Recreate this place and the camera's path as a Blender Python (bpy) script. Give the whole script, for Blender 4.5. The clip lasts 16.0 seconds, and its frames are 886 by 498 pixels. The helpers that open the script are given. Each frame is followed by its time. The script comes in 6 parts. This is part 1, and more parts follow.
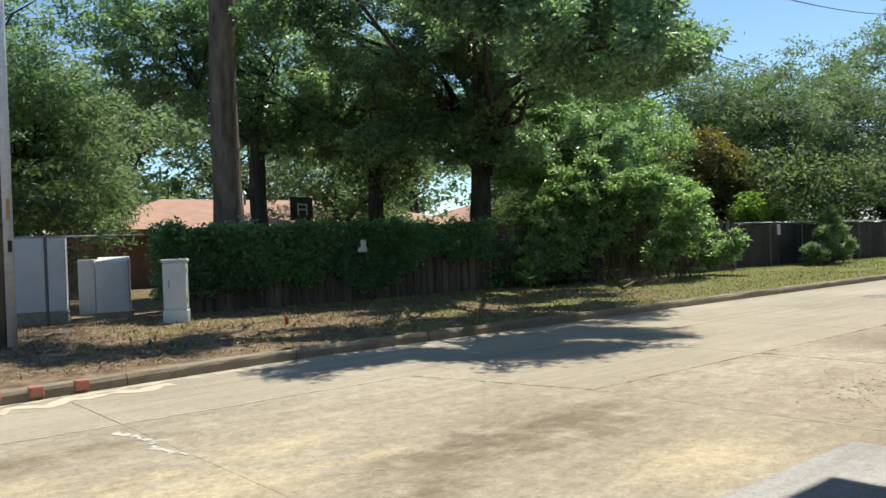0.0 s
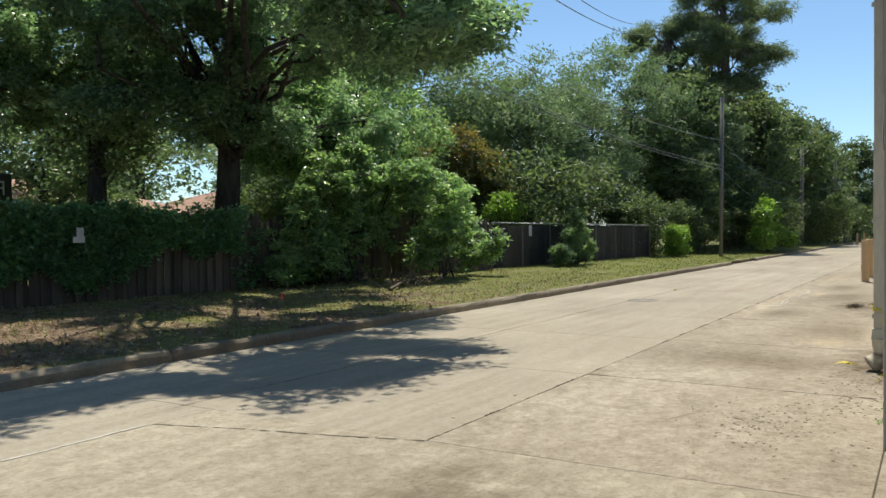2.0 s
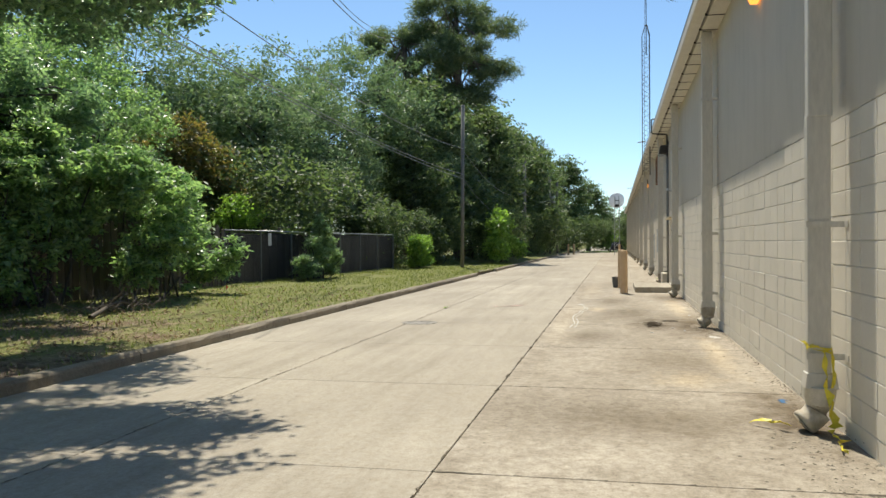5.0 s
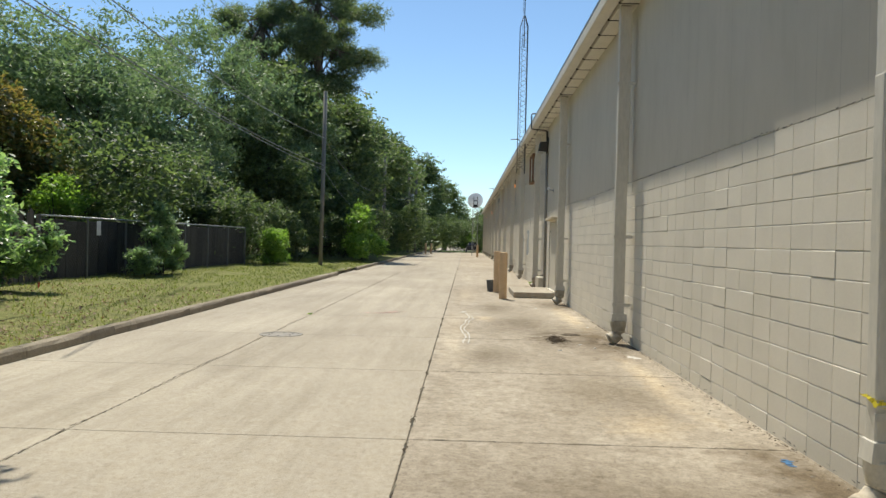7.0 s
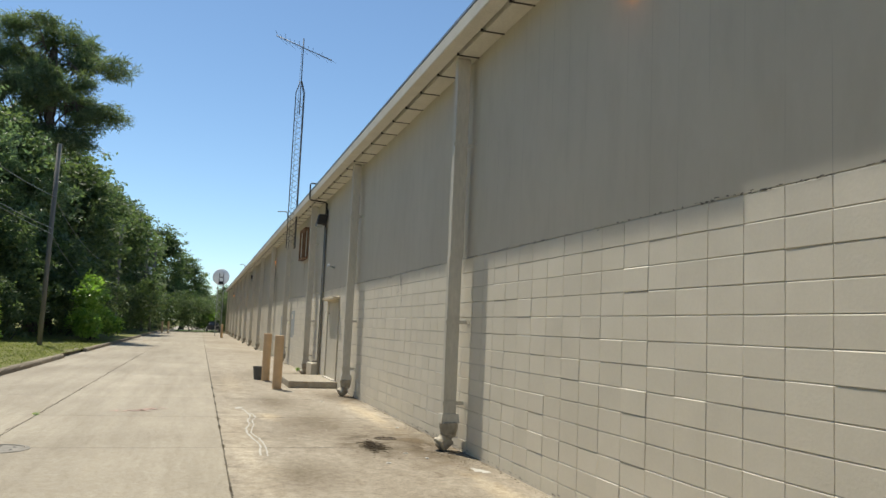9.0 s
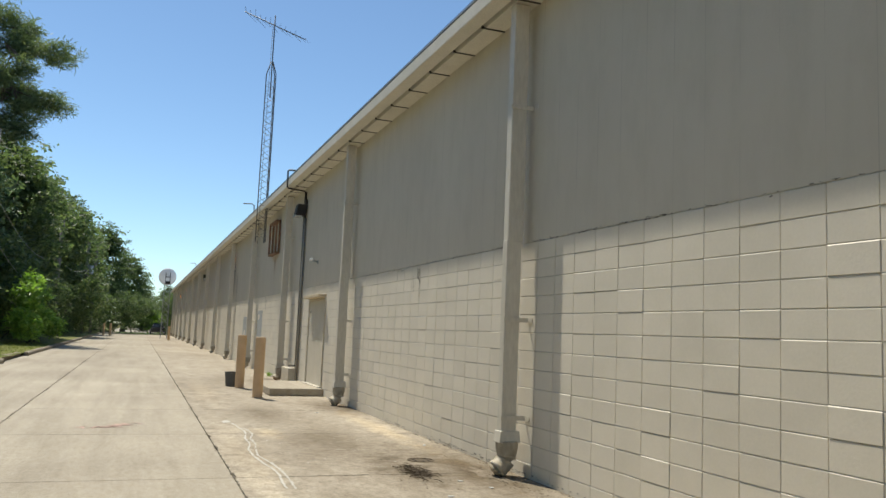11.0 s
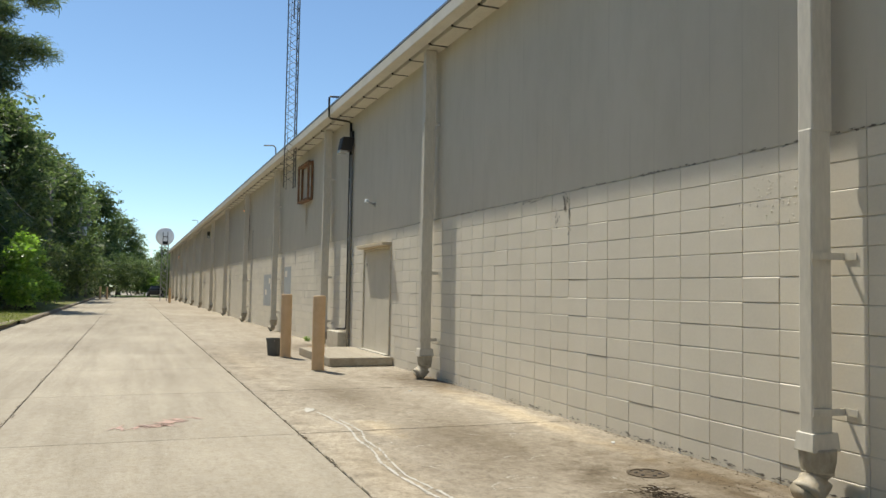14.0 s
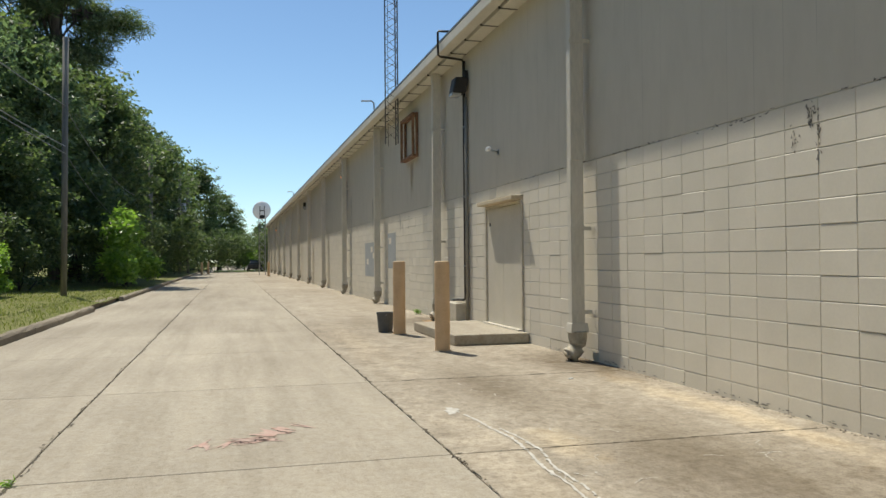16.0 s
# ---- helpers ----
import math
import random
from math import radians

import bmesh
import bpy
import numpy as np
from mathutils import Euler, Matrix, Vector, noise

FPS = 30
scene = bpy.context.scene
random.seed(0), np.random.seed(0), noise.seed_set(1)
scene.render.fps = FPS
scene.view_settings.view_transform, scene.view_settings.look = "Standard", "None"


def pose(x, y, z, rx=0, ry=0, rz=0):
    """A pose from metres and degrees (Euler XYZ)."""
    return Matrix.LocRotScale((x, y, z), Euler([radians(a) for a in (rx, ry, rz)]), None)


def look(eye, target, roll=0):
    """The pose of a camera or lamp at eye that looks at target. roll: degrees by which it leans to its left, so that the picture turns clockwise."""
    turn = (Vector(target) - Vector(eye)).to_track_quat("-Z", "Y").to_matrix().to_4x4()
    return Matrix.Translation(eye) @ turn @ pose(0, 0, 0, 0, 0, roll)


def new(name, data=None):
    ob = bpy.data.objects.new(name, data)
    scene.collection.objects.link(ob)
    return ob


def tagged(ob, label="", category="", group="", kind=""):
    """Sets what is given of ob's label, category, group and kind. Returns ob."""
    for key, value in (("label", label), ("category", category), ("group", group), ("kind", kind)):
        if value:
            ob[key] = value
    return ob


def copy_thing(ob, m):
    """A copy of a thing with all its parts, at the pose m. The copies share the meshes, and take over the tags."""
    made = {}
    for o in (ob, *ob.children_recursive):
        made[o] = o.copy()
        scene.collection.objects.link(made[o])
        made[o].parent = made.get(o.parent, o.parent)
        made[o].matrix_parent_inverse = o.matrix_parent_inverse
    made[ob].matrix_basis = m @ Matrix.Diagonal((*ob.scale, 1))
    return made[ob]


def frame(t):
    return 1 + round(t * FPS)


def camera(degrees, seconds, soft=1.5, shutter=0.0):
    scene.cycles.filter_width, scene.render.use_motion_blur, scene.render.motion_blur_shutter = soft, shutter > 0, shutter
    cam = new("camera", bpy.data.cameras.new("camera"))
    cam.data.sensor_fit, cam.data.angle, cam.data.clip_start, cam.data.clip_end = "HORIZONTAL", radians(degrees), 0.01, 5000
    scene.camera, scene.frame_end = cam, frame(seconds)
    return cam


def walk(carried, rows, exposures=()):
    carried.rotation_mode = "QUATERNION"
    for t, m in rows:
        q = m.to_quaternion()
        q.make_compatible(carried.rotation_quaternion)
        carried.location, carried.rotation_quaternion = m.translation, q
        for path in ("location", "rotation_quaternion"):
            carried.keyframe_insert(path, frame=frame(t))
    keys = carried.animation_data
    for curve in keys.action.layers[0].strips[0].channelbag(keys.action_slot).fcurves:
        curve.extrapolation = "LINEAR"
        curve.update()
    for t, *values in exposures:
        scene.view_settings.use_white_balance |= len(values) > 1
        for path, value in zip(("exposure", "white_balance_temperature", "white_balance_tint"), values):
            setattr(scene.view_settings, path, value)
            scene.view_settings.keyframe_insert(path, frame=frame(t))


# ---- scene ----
cam = camera(57.5, 16.0)
PATH = [
    (0, (0.163, 0.059, 1.628), (1.442, 1.597, 1.62), -2.2),
    (0.5, (0.496, 0.727, 1.609), (1.894, 2.155, 1.553), -1.7),
    (1, (0.78, 1.289, 1.646), (2.254, 2.64, 1.597), -0.6),
    (1.5, (1.133, 1.847, 1.644), (2.721, 3.062, 1.606), -0.6),
    (2, (1.619, 2.325, 1.64), (3.324, 3.369, 1.604), -0.6),
    (2.5, (2.033, 2.779, 1.647), (3.8, 3.715, 1.603), -1.0),
    (3, (2.579, 3.173, 1.674), (4.413, 3.969, 1.634), -0.9),
    (3.5, (3.156, 3.58, 1.649), (5.036, 4.262, 1.639), -0.8),
    (4, (3.788, 3.902, 1.624), (5.714, 4.443, 1.62), -0.7),
    (4.2, (4.013, 4.048, 1.603), (5.946, 4.56, 1.602), -0.4),
    (6.3, (6.474, 5.12, 1.642), (8.462, 5.334, 1.598), -0.3),
    (6.5, (6.72, 5.21, 1.613), (8.713, 5.382, 1.576), 0.2),
    (7, (7.403, 5.367, 1.615), (9.402, 5.422, 1.595), 1.3),
    (7.5, (7.999, 5.568, 1.604), (9.997, 5.484, 1.668), 2.8),
    (8, (8.652, 5.766, 1.605), (10.624, 5.483, 1.782), 2.8),
    (8.5, (9.266, 5.979, 1.61), (11.208, 5.55, 1.818), 2.6),
    (9, (9.902, 6.201, 1.621), (11.811, 5.637, 1.822), 2.5),
    (9.2, (10.157, 6.252, 1.599), (12.055, 5.655, 1.799), 2.9),
    (11.3, (12.54, 6.943, 1.539), (14.4, 6.236, 1.741), 2.6),
    (11.5, (12.777, 7.011, 1.566), (14.64, 6.304, 1.75), 2.9),
    (12, (13.418, 7.177, 1.535), (15.287, 6.474, 1.655), 1.9),
    (12.5, (14.179, 7.209, 1.499), (16.048, 6.5, 1.576), 0.3),
    (13, (14.828, 7.323, 1.487), (16.706, 6.641, 1.559), 0.4),
    (13.5, (15.518, 7.363, 1.466), (17.39, 6.668, 1.565), 0.6),
    (14, (16.179, 7.437, 1.451), (18.042, 6.716, 1.555), 1.0),
    (14.5, (16.829, 7.437, 1.448), (18.664, 6.642, 1.509), -0.0),
    (15, (17.492, 7.422, 1.385), (19.364, 6.72, 1.452), -0.9),
    (15.5, (18.205, 7.365, 1.374), (20.11, 6.761, 1.444), -1.7),
    (16, (18.883, 7.281, 1.352), (20.817, 6.773, 1.378), -0.5),
]
walk(cam, [(t, look(eye, target, roll)) for t, eye, target, roll in PATH],
     exposures=[(0, 0.34), (0.5, 0.36), (1, 0.28), (1.5, 0.31), (2, 0.11), (2.5, 0.18), (3, 0.12), (3.5, 0.28), (4, 0.26), (6.5, 0.27), (7, 0.20), (7.5, 0.17), (8, 0.05), (8.5, 0.08), (9, 0.06), (11.5, 0.12), (12.5, 0.00), (14, 0.14), (15, 0.02), (16, 0.01)])

# ---- world and sun ----
SUN = Vector((0.51, 0.175, 1.0)).normalized()
world = bpy.data.worlds.new("sky")
scene.world = world
world.use_nodes = True
wn = world.node_tree.nodes
sky = wn.new("ShaderNodeTexSky")
sky.sky_type = "NISHITA"
sky.sun_disc = False
sky.sun_elevation = math.asin(SUN.z)
sky.sun_rotation = math.atan2(SUN.x, SUN.y)
sky.air_density, sky.dust_density, sky.ozone_density = 0.82, 0.1, 0.9
wn["Background"].inputs["Strength"].default_value = 0.123
tint = wn.new("ShaderNodeMix")
tint.data_type, tint.blend_type = "RGBA", "MULTIPLY"
tint.inputs[0].default_value = 1.0
tint.inputs[7].default_value = (0.90, 1.03, 1.06, 1.0)
world.node_tree.links.new(sky.outputs[0], tint.inputs[6])
world.node_tree.links.new(tint.outputs[2], wn["Background"].inputs["Color"])
sun_data = bpy.data.lights.new("sun", "SUN")
sun_data.energy, sun_data.angle, sun_data.color = 5.0, radians(0.65), (1.0, 0.948, 0.825)
sun = new("sun", sun_data)
sun.matrix_world = look(SUN * 60, (0, 0, 0))


# ---- materials ----
def shader(name, rough=0.8, metal=0.0, spec=0.3):
    m = bpy.data.materials.new(name)
    m.use_nodes = True
    b = m.node_tree.nodes["Principled BSDF"]
    b.inputs["Roughness"].default_value = rough
    b.inputs["Metallic"].default_value = metal
    b.inputs["Specular IOR Level"].default_value = spec
    return m, m.node_tree.nodes, m.node_tree.links, b


def noise_tex(n, l, scale, detail=4.0, rough=0.55, stretch=None, local=False):
    t = n.new("ShaderNodeTexNoise")
    t.inputs["Scale"].default_value = scale
    t.inputs["Detail"].default_value = detail
    t.inputs["Roughness"].default_value = rough
    if local:
        src = n.new("ShaderNodeTexCoord").outputs["Object"]
    else:
        src = n.new("ShaderNodeNewGeometry").outputs["Position"]
    if stretch:
        v = n.new("ShaderNodeVectorMath")
        v.operation = "MULTIPLY"
        v.inputs[1].default_value = stretch
        l.new(src, v.inputs[0])
        src = v.outputs[0]
    l.new(src, t.inputs["Vector"])
    return t.outputs["Fac"]


def ramp(n, l, fac, stops):
    r = n.new("ShaderNodeValToRGB")
    while len(r.color_ramp.elements) < len(stops):
        r.color_ramp.elements.new(0.5)
    for e, (p, c) in zip(r.color_ramp.elements, stops):
        e.position = p
        e.color = (*c, 1.0) if len(c) == 3 else c
    l.new(fac, r.inputs["Fac"])
    return r.outputs["Color"]


def mixed(n, l, kind, fac, a, b):
    m = n.new("ShaderNodeMix")
    m.data_type = "RGBA"
    m.blend_type = kind
    if isinstance(fac, (int, float)):
        m.inputs[0].default_value = fac
    else:
        l.new(fac, m.inputs[0])
    for k, v in ((6, a), (7, b)):
        if isinstance(v, tuple):
            m.inputs[k].default_value = (*v, 1.0)
        else:
            l.new(v, m.inputs[k])
    return m.outputs[2]


def bump(n, l, b, fac, strength, dist=0.01):
    k = n.new("ShaderNodeBump")
    k.inputs["Strength"].default_value = strength
    k.inputs["Distance"].default_value = dist
    l.new(fac, k.inputs["Height"])
    l.new(k.outputs["Normal"], b.inputs["Normal"])


def grainy(name, dark, light, rough=0.8, scale=6.0, fine=60.0, strength=0.3, dist=0.004, metal=0.0, spec=0.3, stretch=None, piece=0.0, island=False, local=False, grain=0.82):
    """A surface with stains at one scale and grain at another; piece: how far single pieces differ."""
    m, n, l, b = shader(name, rough, metal, spec)
    big = noise_tex(n, l, scale, 5.0, 0.6, stretch, local)
    small = noise_tex(n, l, fine, 3.0, 0.6, stretch, local)
    c = ramp(n, l, big, [(0.3, dark), (0.7, light)])
    g = ramp(n, l, small, [(0.25, (grain, grain, grain)), (0.75, (1.0, 1.0, 1.0))])
    c = mixed(n, l, "MULTIPLY", 1.0, c, g)
    if piece:
        if island:
            rnd = n.new("ShaderNodeNewGeometry").outputs["Random Per Island"]
        else:
            rnd = n.new("ShaderNodeObjectInfo").outputs["Random"]
        p = ramp(n, l, rnd, [(0.0, (1 - piece,) * 3), (1.0, (1.0, 1.0, 1.0))])
        c = mixed(n, l, "MULTIPLY", 1.0, c, p)
    l.new(c, b.inputs["Base Color"])
    bump(n, l, b, small, strength, dist)
    return m


def concrete(name, dark, light, stain, stain_at, island=False, mottle=0.93, damp=(), fleck=0.84, pit=0.78, streak=0.86, speck=0.86):
    m, n, l, b = shader(name, 0.9, 0.0, 0.25)
    broad = noise_tex(n, l, 0.3, 6.0, 0.6, (0.7, 1.0, 1.0))
    mid = noise_tex(n, l, 2.2, 6.0, 0.68)
    pits = noise_tex(n, l, 22.0, 6.0, 0.85)
    fine = noise_tex(n, l, 120.0, 2.0, 0.6)
    c = ramp(n, l, broad, [(0.32, dark), (0.66, light)])
    c = mixed(n, l, "MIX", ramp(n, l, mid, [(stain_at, (0, 0, 0)), (stain_at + 0.32, (1, 1, 1))]), c, stain)
    c = mixed(n, l, "MULTIPLY", 1.0, c, ramp(n, l, pits, [(0.34, (pit, pit * 0.97, pit * 0.93)), (0.5, (1, 1, 1)), (0.66, (1.08, 1.08, 1.07))]))
    c = mixed(n, l, "MULTIPLY", 1.0, c, ramp(n, l, fine, [(0.25, (0.72, 0.72, 0.72)), (0.75, (1.14, 1.14, 1.14))]))
    for x, y, rx, ry, worn in damp:
        v = n.new("ShaderNodeVectorMath")
        v.operation = "SUBTRACT"
        l.new(n.new("ShaderNodeNewGeometry").outputs["Position"], v.inputs[0])
        v.inputs[1].default_value = (x, y, 0)
        w = n.new("ShaderNodeVectorMath")
        w.operation = "MULTIPLY"
        l.new(v.outputs[0], w.inputs[0])
        w.inputs[1].default_value = (0.5 / rx, 0.5 / ry, 0)
        q = n.new("ShaderNodeVectorMath")
        q.operation = "LENGTH"
        l.new(w.outputs[0], q.inputs[0])
        k = n.new("ShaderNodeMath")
        k.operation = "MULTIPLY_ADD"
        l.new(mid, k.inputs[0])
        k.inputs[1].default_value = 1.1
        l.new(q.outputs["Value"], k.inputs[2])
        c = mixed(n, l, "MULTIPLY", 1.0, c, ramp(n, l, k.outputs[0], [(0.6, worn), (0.98, (1, 1, 1))]))
    spots = noise_tex(n, l, 7.0, 8.0, 0.75)
    c = mixed(n, l, "MULTIPLY", 1.0, c, ramp(n, l, spots, [(0.40, (mottle, mottle * 0.98, mottle * 0.95)), (0.56, (1, 1, 1)), (0.7, (1.06, 1.06, 1.06))]))
    rnd = n.new("ShaderNodeNewGeometry").outputs["Random Per Island"] if island else n.new("ShaderNodeObjectInfo").outputs["Random"]
    c = mixed(n, l, "MULTIPLY", 1.0, c, ramp(n, l, rnd, [(0.0, (0.805, 0.79, 0.80)), (1.0, (0.855, 0.84, 0.85))]))
    flecks = noise_tex(n, l, 75.0, 3.0, 0.7)
    c = mixed(n, l, "MULTIPLY", 1.0, c, ramp(n, l, flecks, [(0.30, (fleck, fleck * 0.97, fleck * 0.92)), (0.47, (1, 1, 1)), (0.6, (1, 1, 1)), (0.72, (2.0 - fleck, 2.0 - fleck, 2.0 - fleck))]))
    streaks = noise_tex(n, l, 1.5, 5.0, 0.7, (0.12, 1.6, 1.0))
    c = mixed(n, l, "MULTIPLY", 1.0, c, ramp(n, l, streaks, [(0.34, (streak, streak * 0.99, streak * 0.97)), (0.52, (1, 1, 1)), (0.68, (1.07, 1.07, 1.06))]))
    specks = noise_tex(n, l, 13.0, 10.0, 0.9)
    c = mixed(n, l, "MULTIPLY", 1.0, c, ramp(n, l, specks, [(0.40, (speck, speck * 0.98, speck * 0.94)), (0.48, (1, 1, 1)), (0.54, (1, 1, 1)), (0.62, (1.6 - 0.6 * speck,) * 3)]))
    l.new(c, b.inputs["Base Color"])
    bump(n, l, b, pits, 0.35, 0.004)
    return m


def foliage(name, dark, light, glow, rough=0.45, share=0.48):
    """Leaves: tint differs from leaf to leaf, and light passes through."""
    m, n, l, b = shader(name, rough, 0.0, 0.55)
    rnd = n.new("ShaderNodeNewGeometry").outputs["Random Per Island"]
    clump = noise_tex(n, l, 0.5, 3.0, 0.6)
    c = ramp(n, l, rnd, [(0.0, dark), (1.0, light)])
    c = mixed(n, l, "MULTIPLY", 1.0, c, ramp(n, l, clump, [(0.3, (0.7, 0.75, 0.7)), (0.7, (1.1, 1.1, 1.0))]))
    l.new(c, b.inputs["Base Color"])
    t = n.new("ShaderNodeBsdfTranslucent")
    l.new(mixed(n, l, "MULTIPLY", 1.0, c, tuple(2.5 * g for g in glow)), t.inputs["Color"])
    s = n.new("ShaderNodeMixShader")
    s.inputs[0].default_value = share
    l.new(b.outputs[0], s.inputs[1])
    l.new(t.outputs[0], s.inputs[2])
    l.new(s.outputs[0], n["Material Output"].inputs["Surface"])
    return m


def plain(name, colour, rough=0.5, metal=0.0, spec=0.4):
    m, n, l, b = shader(name, rough, metal, spec)
    f = noise_tex(n, l, 14.0, 4.0, 0.6)
    c = mixed(n, l, "MULTIPLY", 1.0, colour, ramp(n, l, f, [(0.3, (0.8, 0.79, 0.77)), (0.7, (1, 1, 1))]))
    l.new(c, b.inputs["Base Color"])
    return m


DAMP, SMOKY, WASHED, PALE = (0.38, 0.33, 0.26), (0.62, 0.59, 0.54), (1.36, 1.3, 1.18), (1.2, 1.18, 1.14)
ROAD = concrete("road_concrete", (0.425, 0.38, 0.295), (0.565, 0.515, 0.405), (0.49, 0.44, 0.335), 0.52)
ROAD_NEAR = concrete("sandy_road_concrete", (0.41, 0.365, 0.275), (0.585, 0.53, 0.405), (0.68, 0.625, 0.48), 0.53, mottle=0.8, pit=0.66, damp=[(2.3, 5.4, 1.5, 0.9, WASHED), (0.6, 6.2, 2.0, 1.0, WASHED), (3.4, 6.2, 1.2, 0.45, WASHED), (5.4, 3.4, 1.2, 0.7, WASHED), (4.2, 4.9, 1.2, 0.6, SMOKY), (5.6, 4.9, 1.6, 0.8, SMOKY), (3.4, 4.3, 0.8, 0.4, SMOKY), (1.2, 7.3, 2.5, 0.5, SMOKY), (3.9, 5.35, 0.6, 0.2, WASHED)])
ROAD_FAR = concrete("far_road_concrete", (0.425, 0.38, 0.295), (0.565, 0.515, 0.405), (0.49, 0.44, 0.335), 0.52, True)
APRON = concrete("apron_concrete", (0.42, 0.365, 0.275), (0.60, 0.54, 0.425), (0.345, 0.295, 0.215), 0.46, mottle=0.8, fleck=0.8, pit=0.66, streak=0.95, speck=0.72, damp=[(20.9, 3.1, 3.2, 1.0, DAMP), (20.9, 3.9, 1.6, 0.6, SMOKY), (28.6, 2.9, 2.2, 0.8, DAMP), (12.8, 2.9, 2.0, 0.7, DAMP), (35.8, 3.1, 2.0, 0.9, DAMP), (23.6, 4.2, 2.6, 0.9, SMOKY), (16.2, 3.8, 2.4, 1.1, SMOKY), (12.4, 4.3, 1.2, 1.9, SMOKY), (27.0, 4.6, 2.2, 0.7, SMOKY), (19.0, 5.0, 1.4, 0.7, SMOKY), (25.0, 3.08, 4.2, 0.3, WASHED), (17.0, 3.12, 3.0, 0.26, WASHED), (14.7, 3.75, 0.9, 0.5, WASHED), (22.0, 5.5, 6.0, 0.45, PALE), (32.0, 5.3, 5.0, 0.5, PALE), (24.4, 4.95, 0.8, 0.35, WASHED)])
APRON_FAR = concrete("far_apron_concrete", (0.42, 0.365, 0.275), (0.60, 0.54, 0.425), (0.345, 0.295, 0.215), 0.46, True, mottle=0.84, streak=0.95, speck=0.78)
WALK = concrete("pale_slab_concrete", (0.42, 0.42, 0.40), (0.52, 0.52, 0.50), (0.44, 0.43, 0.40), 0.6)
KERB = concrete("kerb_concrete", (0.30, 0.26, 0.19), (0.43, 0.38, 0.28), (0.20, 0.175, 0.12), 0.5)
JOINT = grainy("joint_filler", (0.07, 0.06, 0.045), (0.16, 0.14, 0.10), 0.95, 3.0, 60.0)
# same paint as the upper wall, lightened to carry the sun on the blocks
PAINT_LOW_SUNLIT = grainy("sunlit_block_paint", (0.695, 0.637, 0.523), (0.755, 0.692, 0.573), 0.6, 1.6, 42.0, 0.3, 0.004, spec=0.45, piece=0.07, grain=0.94)
PAINT_LOW_FAR_SUNLIT = grainy("far_sunlit_block_paint", (0.695, 0.637, 0.523), (0.755, 0.692, 0.573), 0.6, 1.6, 42.0, 0.3, 0.004, spec=0.45, piece=0.07, grain=0.94, island=True)
MORTAR = grainy("painted_mortar", (0.50, 0.47, 0.41), (0.60, 0.57, 0.50), 0.85, 5.0, 80.0, 0.5)
TRIM = grainy("cream_metal_paint", (0.62, 0.575, 0.475), (0.69, 0.64, 0.54), 0.45, 2.5, 30.0, 0.08, 0.002, spec=0.5, stretch=(1, 1, 0.25))
PVC = grainy("cream_pipe_paint", (0.56, 0.50, 0.38), (0.70, 0.64, 0.52), 0.5, 7.0, 40.0, 0.1)
TAN_PVC = grainy("tan_pipe", (0.44, 0.37, 0.26), (0.62, 0.55, 0.43), 0.6, 9.0, 50.0, 0.2)
DIRTY_PVC = grainy("dirt_stained_pipe", (0.30, 0.26, 0.195), (0.52, 0.47, 0.37), 0.7, 9.0, 50.0, 0.3, stretch=(1, 1, 0.5))
SOFFIT = grainy("soffit_paint", (0.62, 0.59, 0.50), (0.70, 0.67, 0.58), 0.7, 2.0, 40.0, 0.1)
FASCIA = plain("grey_metal_edge", (0.30, 0.33, 0.36), 0.4, 0.6)
GREY_PIPE = plain("dull_grey_pipe", (0.30, 0.29, 0.26), 0.6, 0.2)
DARK_METAL = plain("dark_metal", (0.05, 0.045, 0.04), 0.55, 0.4)
RUST = grainy("rusty_steel", (0.17, 0.085, 0.045), (0.36, 0.21, 0.12), 0.85, 9.0, 50.0, 0.4)
MAST = plain("weathered_mast_steel", (0.14, 0.14, 0.14), 0.6, 0.5)
GALV = plain("galvanised_steel", (0.42, 0.43, 0.43), 0.45, 0.8)
OLD_POST = plain("tarnished_post_steel", (0.16, 0.165, 0.16), 0.6, 0.4)
WIRE = plain("weathered_wire", (0.13, 0.13, 0.125), 0.6, 0.3)
BOLLARD = grainy("bollard_paint", (0.62, 0.42, 0.24), (0.72, 0.51, 0.31), 0.7, 4.0, 60.0, 0.3)
LINTEL = grainy("weathered_lintel_wood", (0.50, 0.41, 0.27), (0.66, 0.56, 0.40), 0.8, 5.0, 40.0, 0.3, stretch=(0.2, 1, 1))
DOOR = grainy("door_paint", (0.62, 0.57, 0.46), (0.69, 0.63, 0.52), 0.55, 2.0, 40.0, 0.1)
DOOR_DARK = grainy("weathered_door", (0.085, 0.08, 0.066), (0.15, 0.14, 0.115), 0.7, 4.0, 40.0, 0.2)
BARK = grainy("bark", (0.036, 0.032, 0.027), (0.115, 0.104, 0.09), 0.95, 7.0, 26.0, 1.0, 0.05, stretch=(1, 1, 0.22))
PINE_BARK = grainy("pine_bark", (0.075, 0.06, 0.047), (0.25, 0.205, 0.165), 0.95, 5.0, 18.0, 1.0, 0.05, stretch=(1, 1, 0.25))
FENCE_WOOD = grainy("weathered_fence_wood", (0.10, 0.085, 0.066), (0.225, 0.192, 0.152), 0.92, 3.0, 40.0, 0.5, stretch=(1, 1, 0.12), piece=0.5)
POLE_WOOD = grainy("pole_wood", (0.14, 0.13, 0.115), (0.25, 0.235, 0.205), 0.9, 5.0, 40.0, 0.5, stretch=(1, 1, 0.08))
CABINET = grainy("pale_green_metal", (0.74, 0.79, 0.76), (0.83, 0.87, 0.84), 0.5, 3.0, 40.0, 0.05)
